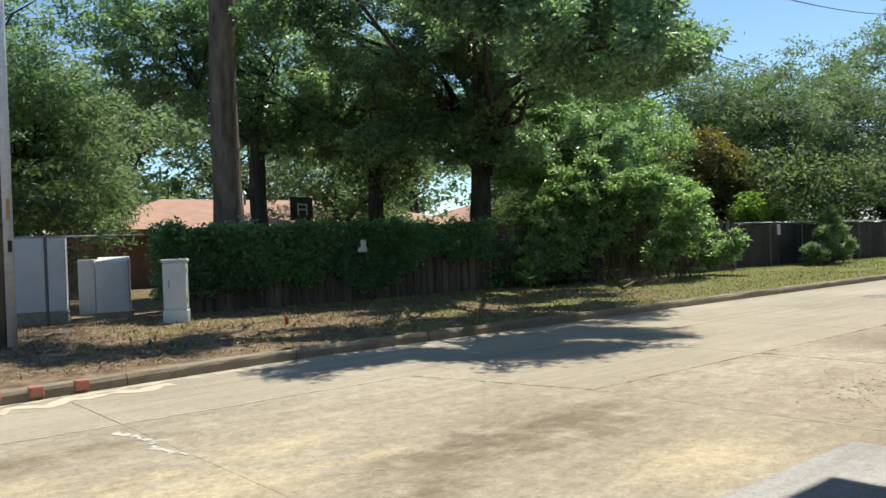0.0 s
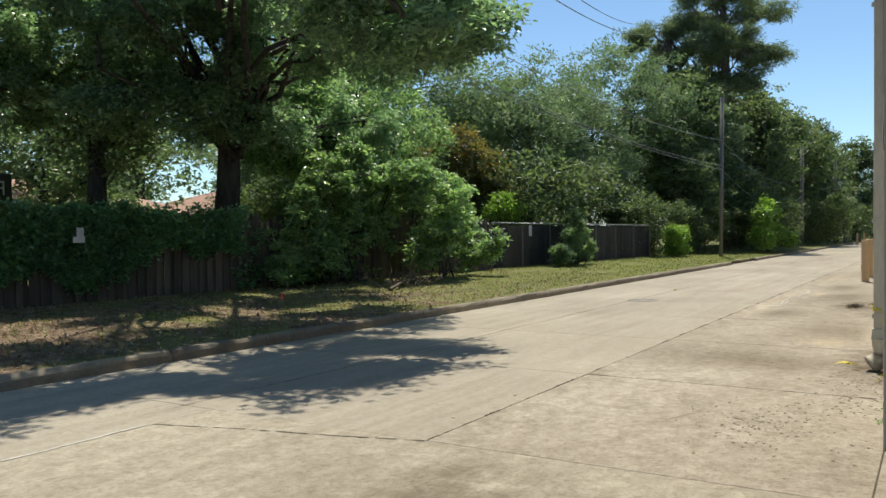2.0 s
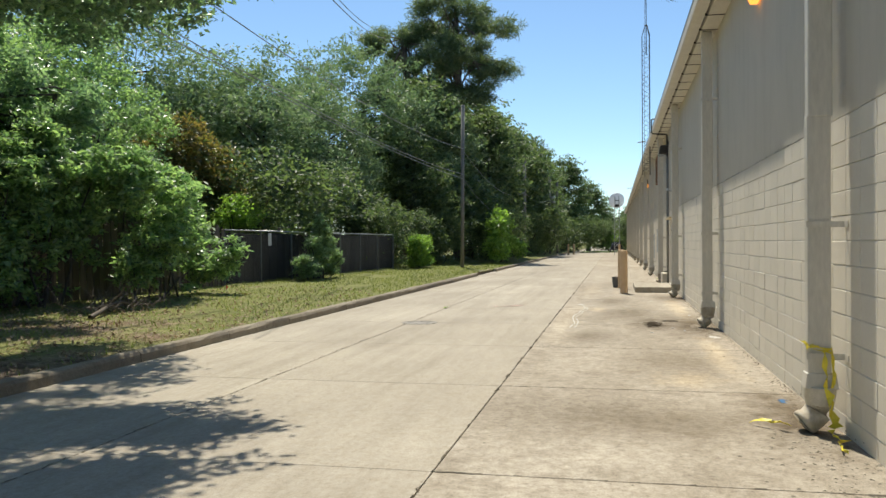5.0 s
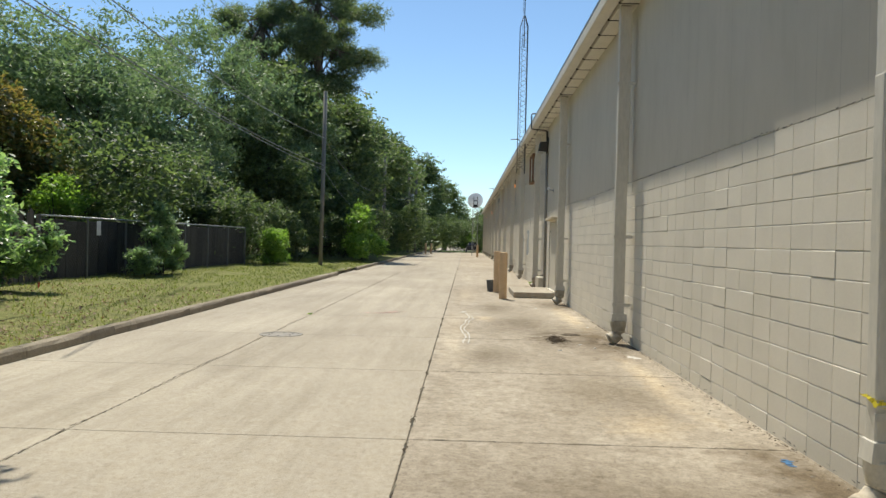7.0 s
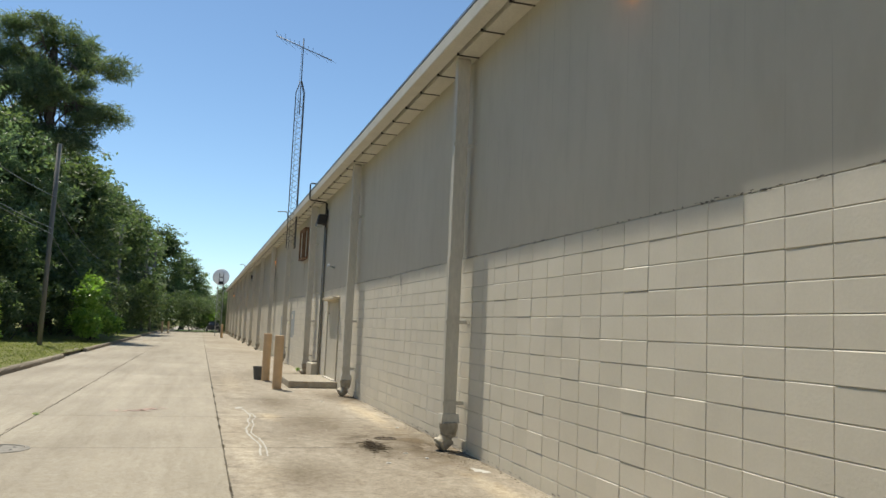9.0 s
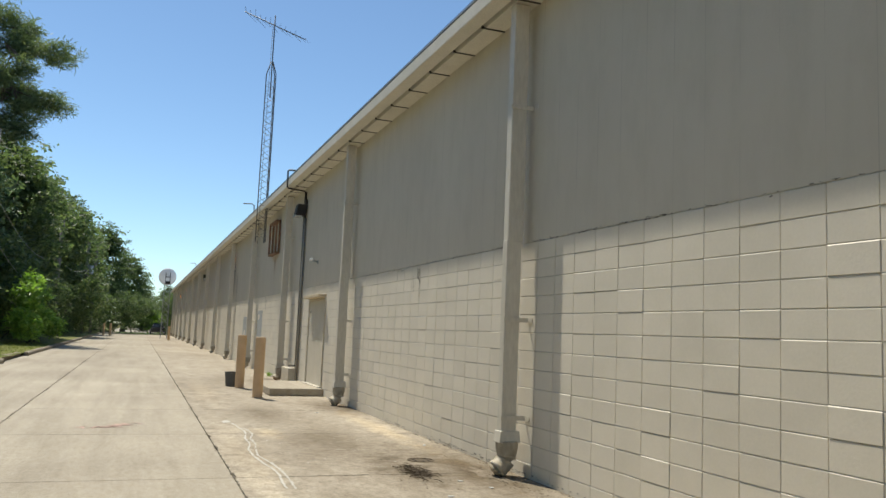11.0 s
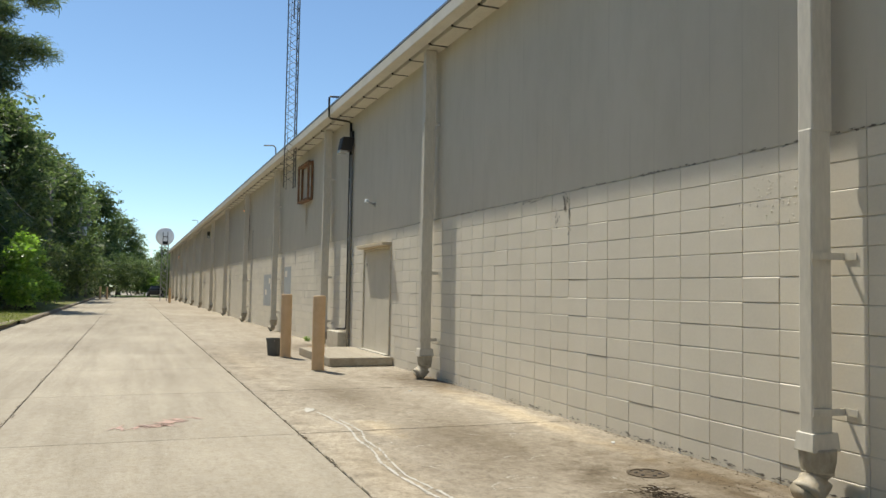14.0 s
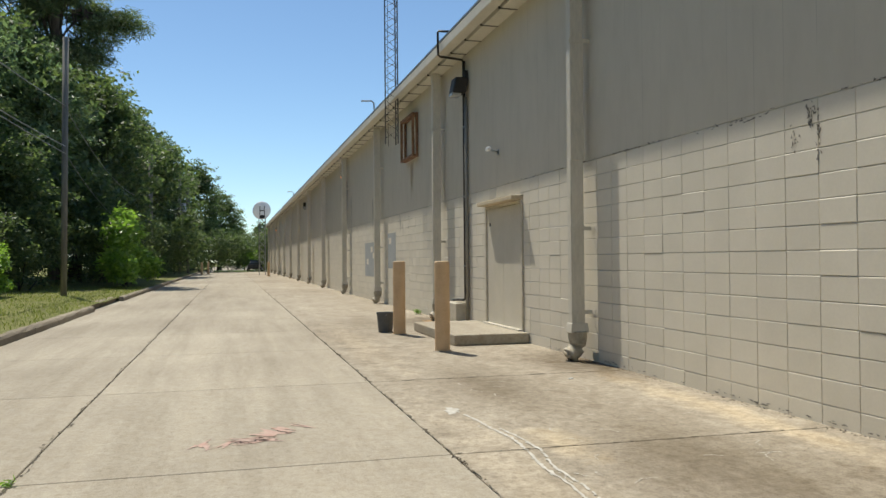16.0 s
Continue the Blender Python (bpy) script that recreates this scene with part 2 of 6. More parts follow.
WHITE_BOARD = grainy("dirty_white_board", (0.70, 0.72, 0.70), (0.84, 0.85, 0.84), 0.7, 2.5, 30.0, 0.1)
WHITE = plain("white_plastic", (0.72, 0.74, 0.76), 0.45)
ROOF = grainy("house_shingle", (0.40, 0.235, 0.17), (0.52, 0.32, 0.24), 0.9, 1.2, 12.0, 0.6, 0.02)
HOUSE_WALL = grainy("house_brick", (0.16, 0.09, 0.06), (0.24, 0.14, 0.10), 0.9, 3.0, 20.0, 0.4)
GREY_ROOF = grainy("grey_shingle", (0.10, 0.09, 0.08), (0.17, 0.155, 0.14), 0.9, 1.2, 12.0, 0.5)
TAG = plain("ochre_marker", (0.62, 0.36, 0.10), 0.6)
ORANGE = plain("orange_plastic", (0.85, 0.10, 0.04), 0.6)
RED_PAINT = grainy("red_marking_paint", (0.48, 0.13, 0.095), (0.50, 0.27, 0.20), 0.85, 14.0, 70.0)
FADED_RED = grainy("faded_red_paint", (0.50, 0.31, 0.25), (0.53, 0.41, 0.34), 0.9, 9.0, 60.0)
CHALK = grainy("white_marking_paint", (0.48, 0.45, 0.38), (0.66, 0.63, 0.56), 0.85, 10.0, 60.0)
BLUE_PAINT = plain("blue_marking_paint", (0.06, 0.16, 0.30), 0.85)
YELLOW = plain("yellow_tape", (0.80, 0.66, 0.05), 0.5)
DEBRIS = grainy("dark_debris", (0.06, 0.045, 0.03), (0.17, 0.13, 0.085), 0.95, 20.0, 90.0, 0.8)
# black cable lightened to grey: its lit sheen is put into the colour
OVERHEAD = plain("sheen_grey_cable", (0.22, 0.22, 0.21), 0.5)
CABLE = plain("cable_black", (0.05, 0.05, 0.05), 0.6)
PAPER = plain("pale_litter", (0.62, 0.62, 0.60), 0.7)
GREY_BUCKET = plain("grey_plastic", (0.11, 0.115, 0.115), 0.6)
CAR_PAINT = plain("dark_car_paint", (0.02, 0.022, 0.028), 0.25)
CAR_GLASS = plain("dark_car_glass", (0.03, 0.035, 0.04), 0.1)
DARK_SCREEN = grainy("dark_fence_boards", (0.022, 0.021, 0.018), (0.06, 0.055, 0.046), 0.9, 2.5, 30.0, 0.4, stretch=(1, 1, 0.15), piece=0.4)
# light end raised: the leaf tint also carries sunlit specks in the crown
OAK_LEAF = foliage("oak_leaves", (0.08, 0.135, 0.103), (0.267, 0.348, 0.23), (0.95, 1.07, 0.612), 0.36, 0.38)
BUSH_LEAF = foliage("bush_leaves", (0.076, 0.133, 0.0896), (0.273, 0.347, 0.195), (1, 1.12, 0.558), 0.34, 0.44)
IVY_LEAF = foliage("ivy_leaves", (0.07, 0.145, 0.0858), (0.21, 0.324, 0.187), (1, 1.26, 0.66), 0.3, 0.36)
LIME_LEAF = foliage("lime_leaves", (0.11, 0.18, 0.045), (0.25, 0.34, 0.10), (1.1, 1.25, 0.5), 0.45, 0.38)
YOUNG_LEAF = foliage("young_leaves", (0.13, 0.185, 0.0978), (0.23, 0.3, 0.161), (1, 1.12, 0.72), 0.4, 0.35)
GREY_LEAF = foliage("grey_green_leaves", (0.0936, 0.142, 0.0883), (0.205, 0.25, 0.14), (0.95, 1.07, 0.714), 0.48, 0.32)
PINE_LEAF = foliage("pine_needles", (0.0759, 0.113, 0.077), (0.174, 0.207, 0.117), (1, 1.07, 0.561), 0.5, 0.3)
MAGNOLIA_LEAF = foliage("magnolia_leaves", (0.05, 0.085, 0.03), (0.21, 0.16, 0.07), (1.1, 1.0, 0.5), 0.3, 0.35)
DARK_LEAF = foliage("shade_leaves", (0.056, 0.0818, 0.0484), (0.151, 0.174, 0.0816), (0.9, 1.07, 0.624), 0.55, 0.38)
GRASS = foliage("grass_blades", (0.10, 0.13, 0.035), (0.25, 0.26, 0.09), (1.1, 1.2, 0.5), 0.6, 0.25)
LITTER = foliage("dead_leaves", (0.16, 0.10, 0.06), (0.42, 0.32, 0.22), (1.0, 0.9, 0.7), 0.8, 0.1)
TWIG = grainy("dead_twigs", (0.09, 0.07, 0.05), (0.20, 0.165, 0.13), 0.9, 9.0, 60.0)


def glow_lamp(name, colour, power):
    m, n, l, b = shader(name, 0.3)
    b.inputs["Base Color"].default_value = (*colour, 1)
    b.inputs["Emission Color"].default_value = (*colour, 1)
    b.inputs["Emission Strength"].default_value = power
    return m


AMBER = glow_lamp("amber_lens", (1.0, 0.34, 0.05), 1.6)
LENS = plain("clear_lens", (0.45, 0.46, 0.44), 0.2)


def verge_ground():
    m, n, l, b = shader("verge_soil", 0.95, 0.0, 0.15)
    pos = n.new("ShaderNodeNewGeometry").outputs["Position"]
    sep = n.new("ShaderNodeSeparateXYZ")
    l.new(pos, sep.inputs[0])
    big = noise_tex(n, l, 0.5, 5.0, 0.65)
    mid = noise_tex(n, l, 3.5, 5.0, 0.7)
    fine = noise_tex(n, l, 45.0, 4.0, 0.7)
    soil = ramp(n, l, mid, [(0.34, (0.11, 0.072, 0.045)), (0.5, (0.24, 0.165, 0.108)), (0.66, (0.38, 0.29, 0.20))])
    turf = ramp(n, l, mid, [(0.3, (0.13, 0.15, 0.045)), (0.7, (0.28, 0.27, 0.10))])
    run = n.new("ShaderNodeMath")
    run.operation = "MULTIPLY_ADD"
    l.new(sep.outputs["X"], run.inputs[0])
    run.inputs[1].default_value = 0.018
    run.inputs[2].default_value = -0.16
    add = n.new("ShaderNodeMath")
    add.operation = "ADD"
    l.new(run.outputs[0], add.inputs[0])
    l.new(big, add.inputs[1])
    c = mixed(n, l, "MIX", ramp(n, l, add.outputs[0], [(0.48, (0, 0, 0)), (0.66, (1, 1, 1))]), soil, turf)
    c = mixed(n, l, "MULTIPLY", 1.0, c, ramp(n, l, fine, [(0.3, (0.55, 0.55, 0.55)), (0.7, (1.1, 1.1, 1.1))]))
    l.new(c, b.inputs["Base Color"])
    bump(n, l, b, fine, 0.8, 0.02)
    return m


VERGE = verge_ground()


def painted_upper_wall():
    """Smooth paint over block: faint upright joints, soft stains, and the eave's shade put into the colour."""
    m, n, l, b = shader("shaded_smooth_wall_paint", 0.75, 0.0, 0.25)
    big = noise_tex(n, l, 0.5, 5.0, 0.6, (1, 1, 0.5))
    mid = noise_tex(n, l, 3.0, 5.0, 0.65, (1, 1, 0.35))
    fine = noise_tex(n, l, 50.0, 3.0, 0.6)
    c = ramp(n, l, big, [(0.3, (0.555, 0.51, 0.418)), (0.7, (0.605, 0.557, 0.46))])
    c = mixed(n, l, "MULTIPLY", 1.0, c, ramp(n, l, mid, [(0.3, (0.93, 0.93, 0.92)), (0.55, (1, 1, 1))]))
    br = n.new("ShaderNodeTexBrick")
    br.offset = 0.0
    br.inputs["Scale"].default_value = 1.0
    br.inputs["Brick Width"].default_value = 0.41
    br.inputs["Row Height"].default_value = 40.0
    br.inputs["Mortar Size"].default_value = 0.004
    br.inputs["Mortar Smooth"].default_value = 0.6
    sep = n.new("ShaderNodeSeparateXYZ")
    com = n.new("ShaderNodeCombineXYZ")
    l.new(n.new("ShaderNodeNewGeometry").outputs["Position"], sep.inputs[0])
    start = n.new("ShaderNodeMath")
    start.operation = "SUBTRACT"
    l.new(sep.outputs["X"], start.inputs[0])
    start.inputs[1].default_value = 8.44
    l.new(start.outputs[0], com.inputs["X"])
    l.new(sep.outputs["Z"], com.inputs["Y"])
    l.new(com.outputs[0], br.inputs["Vector"])
    worn = ramp(n, l, noise_tex(n, l, 0.8, 3.0, 0.5), [(0.42, (0, 0, 0)), (0.62, (1, 1, 1))])
    lines = mixed(n, l, "MULTIPLY", 1.0, br.outputs["Fac"], worn)
    c = mixed(n, l, "MIX", lines, c, (0.42, 0.385, 0.32))
    l.new(c, b.inputs["Base Color"])
    bump(n, l, b, fine, 0.35, 0.004)
    return m


PAINT_HIGH_SHADED = painted_upper_wall()


# ---- building blocks ----
def part(name, bm, material, parent, label="", smooth=False):
    """Links a bmesh, or a mesh, as one object under a thing or a part."""
    if isinstance(bm, bmesh.types.BMesh):
        me = bpy.data.meshes.new(name)
        bm.to_mesh(me)
        bm.free()
    else:
        me = bm
    if smooth:
        me.polygons.foreach_set("use_smooth", [True] * len(me.polygons))
    if not me.materials:
        me.materials.append(material)
    ob = new(name, me)
    if parent is not None:
        ob.parent = parent
    if label:
        ob["label"] = label
    return ob


def thing(name, m, label, category, group="", kind=""):
    e = new(name)
    e.empty_display_size = 0.2
    e.matrix_basis = m
    return tagged(e, label, category, group, kind)


def box(x0, y0, z0, x1, y1, z1, bevel=0.0, bm=None, seg=1):
    own = bm is None
    bm = bm or bmesh.new()
    r = bmesh.ops.create_cube(bm, size=1.0, matrix=Matrix.LocRotScale(((x0 + x1) / 2, (y0 + y1) / 2, (z0 + z1) / 2), None, (x1 - x0, y1 - y0, z1 - z0)))
    if bevel:
        edges = list({e for v in r["verts"] for e in v.link_edges})
        bmesh.ops.bevel(bm, geom=edges, offset=bevel, segments=seg, affect="EDGES", profile=0.5)
    return bm


def arrays_mesh(name, verts, faces, smooth=False):
    """A mesh from arrays of vertices (n,3) and of faces that all have the same number of corners."""
    verts, faces = np.asarray(verts, np.float32), np.asarray(faces, np.int32)
    me = bpy.data.meshes.new(name)
    k = faces.shape[1]
    me.vertices.add(len(verts))
    me.vertices.foreach_set("co", verts.ravel())
    me.loops.add(faces.size)
    me.loops.foreach_set("vertex_index", faces.ravel())
    me.polygons.add(len(faces))
    me.polygons.foreach_set("loop_start", np.arange(0, faces.size, k, dtype=np.int32))
    me.polygons.foreach_set("loop_total", np.full(len(faces), k, np.int32))
    me.polygons.foreach_set("use_smooth", np.full(len(faces), smooth, bool))
    me.update(calc_edges=True)
    return me


def tube_arrays(pts, radii, n=8):
    """A tapered tube along points: vertices and quads."""
    pts, radii = np.asarray(pts, float), np.asarray(radii, float)
    d = np.gradient(pts, axis=0)
    d /= np.linalg.norm(d, axis=1)[:, None] + 1e-9
    ref = np.where(np.abs(d[:, 2:3]) > 0.9, np.array([[1.0, 0, 0]]), np.array([[0, 0, 1.0]]))
    u = np.cross(d, ref)
    u /= np.linalg.norm(u, axis=1)[:, None] + 1e-9
    v = np.cross(d, u)
    a = np.linspace(0, 2 * math.pi, n, endpoint=False)
    ring = u[:, None, :] * np.cos(a)[None, :, None] + v[:, None, :] * np.sin(a)[None, :, None]
    verts = (pts[:, None, :] + ring * radii[:, None, None]).reshape(-1, 3)
    f = []
    for i in range(len(pts) - 1):
        for j in range(n):
            k = (j + 1) % n
            f.append((i * n + j, i * n + k, (i + 1) * n + k, (i + 1) * n + j))
    return verts, np.array(f)


def tubes_mesh(name, runs, n=8, smooth=True):
    vs, fs, o = [], [], 0
    for pts, radii in runs:
        v, f = tube_arrays(pts, radii, n)
        vs.append(v)
        fs.append(f + o)
        o += len(v)
    return arrays_mesh(name, np.concatenate(vs), np.concatenate(fs), smooth)


def rod(name, pts, r, material, parent, label="", n=8):
    me = tubes_mesh(name, [(pts, [r] * len(pts))], n)
    bm = bmesh.new()
    bm.from_mesh(me)
    bmesh.ops.holes_fill(bm, edges=[e for e in bm.edges if e.is_boundary])
    bpy.data.meshes.remove(me)
    return part(name, bm, material, parent, label)


def lathe(profile, n=20, cap=True):
    """Turns (radius, height) pairs about z."""
    bm = bmesh.new()
    rings = [[bm.verts.new((r * math.cos(2 * math.pi * j / n), r * math.sin(2 * math.pi * j / n), z)) for j in range(n)] for r, z in profile]
    for a, b in zip(rings, rings[1:]):
        for j in range(n):
            bm.faces.new((a[j], a[(j + 1) % n], b[(j + 1) % n], b[j]))
    if cap:
        bm.faces.new(rings[-1])
        bm.faces.new(rings[0][::-1])
    return bm


def leaf_arrays(rng, centres, spread, per, size, up=0.5, slim=0.5):
    """Leaves as folded pointed blades round the clump centres."""
    c = np.repeat(np.asarray(centres, float), per, axis=0)
    s = np.repeat(np.broadcast_to(np.asarray(spread, float), (len(centres), 3)), per, axis=0)
    k = len(c)
    p = c + rng.normal(size=(k, 3)) * s * 0.45
    ax = rng.normal(size=(k, 3))
    ax[:, 2] = ax[:, 2] * 0.6 - 0.15
    ax /= np.linalg.norm(ax, axis=1)[:, None]
    nrm = rng.normal(size=(k, 3))
    nrm[:, 2] = np.abs(nrm[:, 2]) + up
    side = np.cross(nrm, ax)
    side /= np.linalg.norm(side, axis=1)[:, None] + 1e-9
    lift = np.cross(ax, side)
    ln = (size * (0.6 + 0.8 * rng.random(k)))[:, None]
    w = ln * slim * 0.5
    mid = p + ax * ln * 0.45
    v = np.stack([p, mid + side * w + lift * w * 0.35, p + ax * ln, mid - side * w + lift * w * 0.35], axis=1).reshape(-1, 3)
    f = np.arange(4 * k).reshape(-1, 4)
    return v, f


def lobe_points(rng, lobes, n, shell=0.55, gap=0.42, scale=0.45):
    """Clump centres inside ellipsoids, towards the shell, with gaps left by noise."""
    vol = np.array([abs(l[1][0] * l[1][1] * l[1][2]) ** 0.6 for l in lobes])
    out = []
    for (c, r), share in zip(lobes, vol / vol.sum()):
        want, got, tries = int(n * share) + 1, 0, 0
        while got < want and tries < want * 8:
            tries += 1
            d = rng.normal(size=3)
            d /= np.linalg.norm(d)
            p = np.array(c) + d * np.array(r) * (shell + (1 - shell) * rng.random()) * (0.86 + 0.24 * rng.random())
            if noise.noise(Vector(p * scale)) * 0.5 + 0.5 < gap:
                continue
            out.append(p)
            got += 1
    return np.array(out)


def bent(rng, a, b, steps=6, sway=0.12):
    a, b = np.array(a, float), np.array(b, float)
    t = np.linspace(0, 1, steps)[:, None]
    ln = np.linalg.norm(b - a)
    off = np.cumsum(rng.normal(size=(steps, 3)) * sway * ln / steps, axis=0)
    off -= off[-1] * t
    off[:, 2] += np.sin(t[:, 0] * math.pi) * 0.06 * ln
    return a + (b - a) * t + off


def tree(name, seed, base, lobes, trunk_h, trunk_r, bark, leaf, clumps, per, size, spread, label, category="tree", lean=(0, 0), up=0.5, slim=0.5, gap=0.42, shell=0.5, twigs=40, group="", nscale=0.45):
    """A tree: flared trunk, limbs to the lobes of the crown, twigs to the clumps, and leaves."""
    rng = np.random.default_rng(seed)
    e = thing(name, pose(*base), label, category, group)
    top = np.array([lean[0], lean[1], trunk_h])
    pts = bent(rng, (0, 0, -0.15), top, 9, 0.05)
    rad = trunk_r * np.interp(np.linspace(0, 1, 9), [0, 0.06, 0.2, 1], [1.5, 1.12, 1.0, 0.62])
    part("trunk", tubes_mesh("trunk", [(pts, rad)], 12), bark, e)
    cl = lobe_points(rng, lobes, clumps, shell, gap, nscale)
    for c, r in lobes:
        runs = []
        start = pts[5 + int(rng.integers(0, 4))]
        end = np.array(c, float)
        b = bent(rng, start, end, 7, 0.22)
        runs.append((b, np.linspace(trunk_r * 0.24, trunk_r * 0.07, 7)))
        near = cl[np.argsort(np.linalg.norm((cl - end) / np.array(r), axis=1))]
        pick = near[rng.integers(0, max(1, len(near) // max(1, len(lobes))), size=max(3, twigs // len(lobes)))]
        for q in pick:
            s = b[3 + int(rng.integers(0, 4))]
            runs.append((bent(rng, s, q, 5, 0.2), np.linspace(trunk_r * 0.16, 0.012, 5)))
        part("limb", tubes_mesh("limb", runs, 6), bark, e)
    v, f = leaf_arrays(rng, cl, spread, per, size, up, slim)
    part("crown", arrays_mesh("crown", v, f), leaf, e)
    return e


def shrub(name, seed, base, lobes, leaf, clumps, per, size, spread, label, category="bush", stems=7, gap=0.36, up=0.5, slim=0.5, shell=0.45, group=""):
    """A bush: stems from the base to the clumps, and leaves down to the ground."""
    rng = np.random.default_rng(seed)
    e = thing(name, pose(*base), label, category, group)
    cl = lobe_points(rng, lobes, clumps, shell, gap, 0.9)
    cl = cl[cl[:, 2] > 0.06]
    ends = cl[rng.integers(0, len(cl), size=stems)]
    for q in ends:
        run = (bent(rng, (0.25 * rng.normal() + q[0] * 0.3, 0.15 * rng.normal() + q[1] * 0.3, -0.05), q, 6, 0.15), np.linspace(0.03, 0.008, 6))
        part("stem", tubes_mesh("stem", [run], 5), BARK, e)
    v, f = leaf_arrays(rng, cl, spread, per, size, up, slim)
    v[:, 2] = np.maximum(v[:, 2], 0.01)
    part("foliage", arrays_mesh("foliage", v, f), leaf, e)
    return e


# ---- ground ----
WALL_Y, KERB_Y, END_X, START_X = 2.67, 10.9, 121.0, 8.44


def kerb_line(x):
    """The kerb's road face: straight, swinging in towards the road at the near end."""
    return KERB_Y - 1.0 * max(0.0, min(1.0, (7.0 - x) / 8.0)) ** 1.3


def verge_z(x, y):
    k = kerb_line(x) + 0.2
    return 0.14 + 0.035 * max(0.0, min(6.0, y - k)) + 0.035 * noise.noise(Vector((x * 0.7, y * 0.7, 0)))


bm = box(-1200, -1200, -1.2, 1200, 1200, -0.16)
ground = part("ground", bm, VERGE, None)
tagged(ground, "flat dry ground reaching away to the horizon", "ground", kind="structure")

verge_me = bpy.data.meshes.new("verge")
xs = np.concatenate([np.arange(-24, 62, 0.5), np.arange(62, 320, 5.0)])
ys = np.concatenate([np.linspace(0, 7.5, 22), [9, 14, 30, 120]])
vv = [(float(x), kerb_line(x) + 0.16 + float(y), verge_z(float(x), kerb_line(x) + 0.16 + float(y))) for x in xs for y in ys]
ff = [(i * len(ys) + j, (i + 1) * len(ys) + j, (i + 1) * len(ys) + j + 1, i * len(ys) + j + 1) for i in range(len(xs) - 1) for j in range(len(ys) - 1)]
verge = part("verge", arrays_mesh("verge", vv, ff, True), VERGE, None)
tagged(verge, "bare verge with leaf litter and patchy dry grass", "verge", kind="structure")

bed = part("roadbed", box(-30, -9, -0.15, 330, 11.2, -0.014), JOINT, None)
tagged(bed, "dark filler in the joints between the concrete slabs", "roadbed", kind="structure")

# ---- building ----
OPENINGS = ((10.04, 11.0, 0.2, 2.57), (31.27, 33.27, 0.17, 2.40))
bm, xa = bmesh.new(), START_X
for ox0, ox1, oz0, oz1 in OPENINGS:
    box(xa, -8, -0.1, ox0, WALL_Y - 0.008, 5.54, bm=bm)
    box(ox0, -8, -0.1, ox1, WALL_Y - 0.008, oz0, bm=bm)
    box(ox0, -8, oz1, ox1, WALL_Y - 0.008, 5.54, bm=bm)
    xa = ox1
box(xa, -8, -0.1, END_X, WALL_Y - 0.008, 5.54, bm=bm)
wall = part("wall_north", bm, MORTAR, None)
tagged(wall, "long cream painted concrete block wall of a warehouse", "wall", kind="structure")
upper = part("upper_wall", box(START_X, WALL_Y - 0.008, 2.65, END_X, WALL_Y, 5.525), PAINT_HIGH_SHADED, wall, "smooth cream painted upper wall with faint joints")

roof = thing("roof", pose(0, 0, 0), "flat roof with boxed cream eaves and a grey metal edge", "roof", kind="structure")
part("roof_deck", box(-9, -9, 5.63, END_X + 0.4, WALL_Y + 0.30, 5.75), FASCIA, roof)
part("gutter", box(16.1, WALL_Y + 0.31, 5.51, END_X + 0.4, WALL_Y + 0.53, 5.71, 0.015), SOFFIT, roof, "cream box gutter")
part("gutter", box(-9, WALL_Y + 0.28, 5.51, 16.09, WALL_Y + 0.49, 5.71, 0.015), SOFFIT, roof, "cream box gutter")
# unseen strip added beyond the gutter so its shadow reaches over the near slab
part("canopy_edge", box(-9, WALL_Y + 0.493, 5.51, 8.3, WALL_Y + 0.84, 5.71, 0.015), SOFFIT, roof, "unseen boxed strip added to shade the slab below")
part("drip_edge", box(-9, WALL_Y + 0.25, 5.712, END_X + 0.4, WALL_Y + 0.535, 5.755, 0.006), FASCIA, roof, "grey metal drip edge")
bm = box(0.012, WALL_Y + 0.002, 5.485, 0.988, WALL_Y + 0.276, 5.63, 0.006)
soffit_me = bpy.data.meshes.new("soffit_panel")
bm.to_mesh(soffit_me)
bm.free()
bm = box(-0.014, WALL_Y + 0.003, 5.476, 0.014, WALL_Y + 0.30, 5.490)
box(-0.014, WALL_Y + 0.30, 5.476, 0.014, WALL_Y + 0.33, 5.51, bm=bm)
strap_me = bpy.data.meshes.new("strap")
bm.to_mesh(strap_me)
bm.free()
for i in range(int(END_X + 9)):
    part("soffit_panel", soffit_me, SOFFIT, roof).location = (i - 8.55, 0, 0)
    part("strap", strap_me, DARK_METAL, roof).location = (i - 8.55, 0, 0)

# recess at the near end, from which the walk sets out
back = part("wall_south", box(-9.3, -8.3, -0.1, START_X, -8.0, 5.61), PAINT_HIGH_SHADED, None)
tagged(back, "plain painted wall at the back of the covered recess", "wall", kind="structure")
side = part("wall_west", box(-9.3, -8.0, -0.1, -9.0, WALL_Y, 5.61), PAINT_HIGH_SHADED, None)
tagged(side, "plain painted wall closing the covered recess", "wall", kind="structure")
pad = part("pavement", box(-8.9, -7.9, -0.014, 6.5, 2.84, 0.012, 0.006), WALK, None)
tagged(pad, "pale smooth concrete slab at the building's end", "pavement", kind="structure")
corner = part("pavement", box(6.515, -7.9, -0.014, START_X - 0.02, 2.655, 0.004, 0.004), APRON, None)
tagged(corner, "sandy stained concrete at the corner of the building", "pavement", kind="structure")


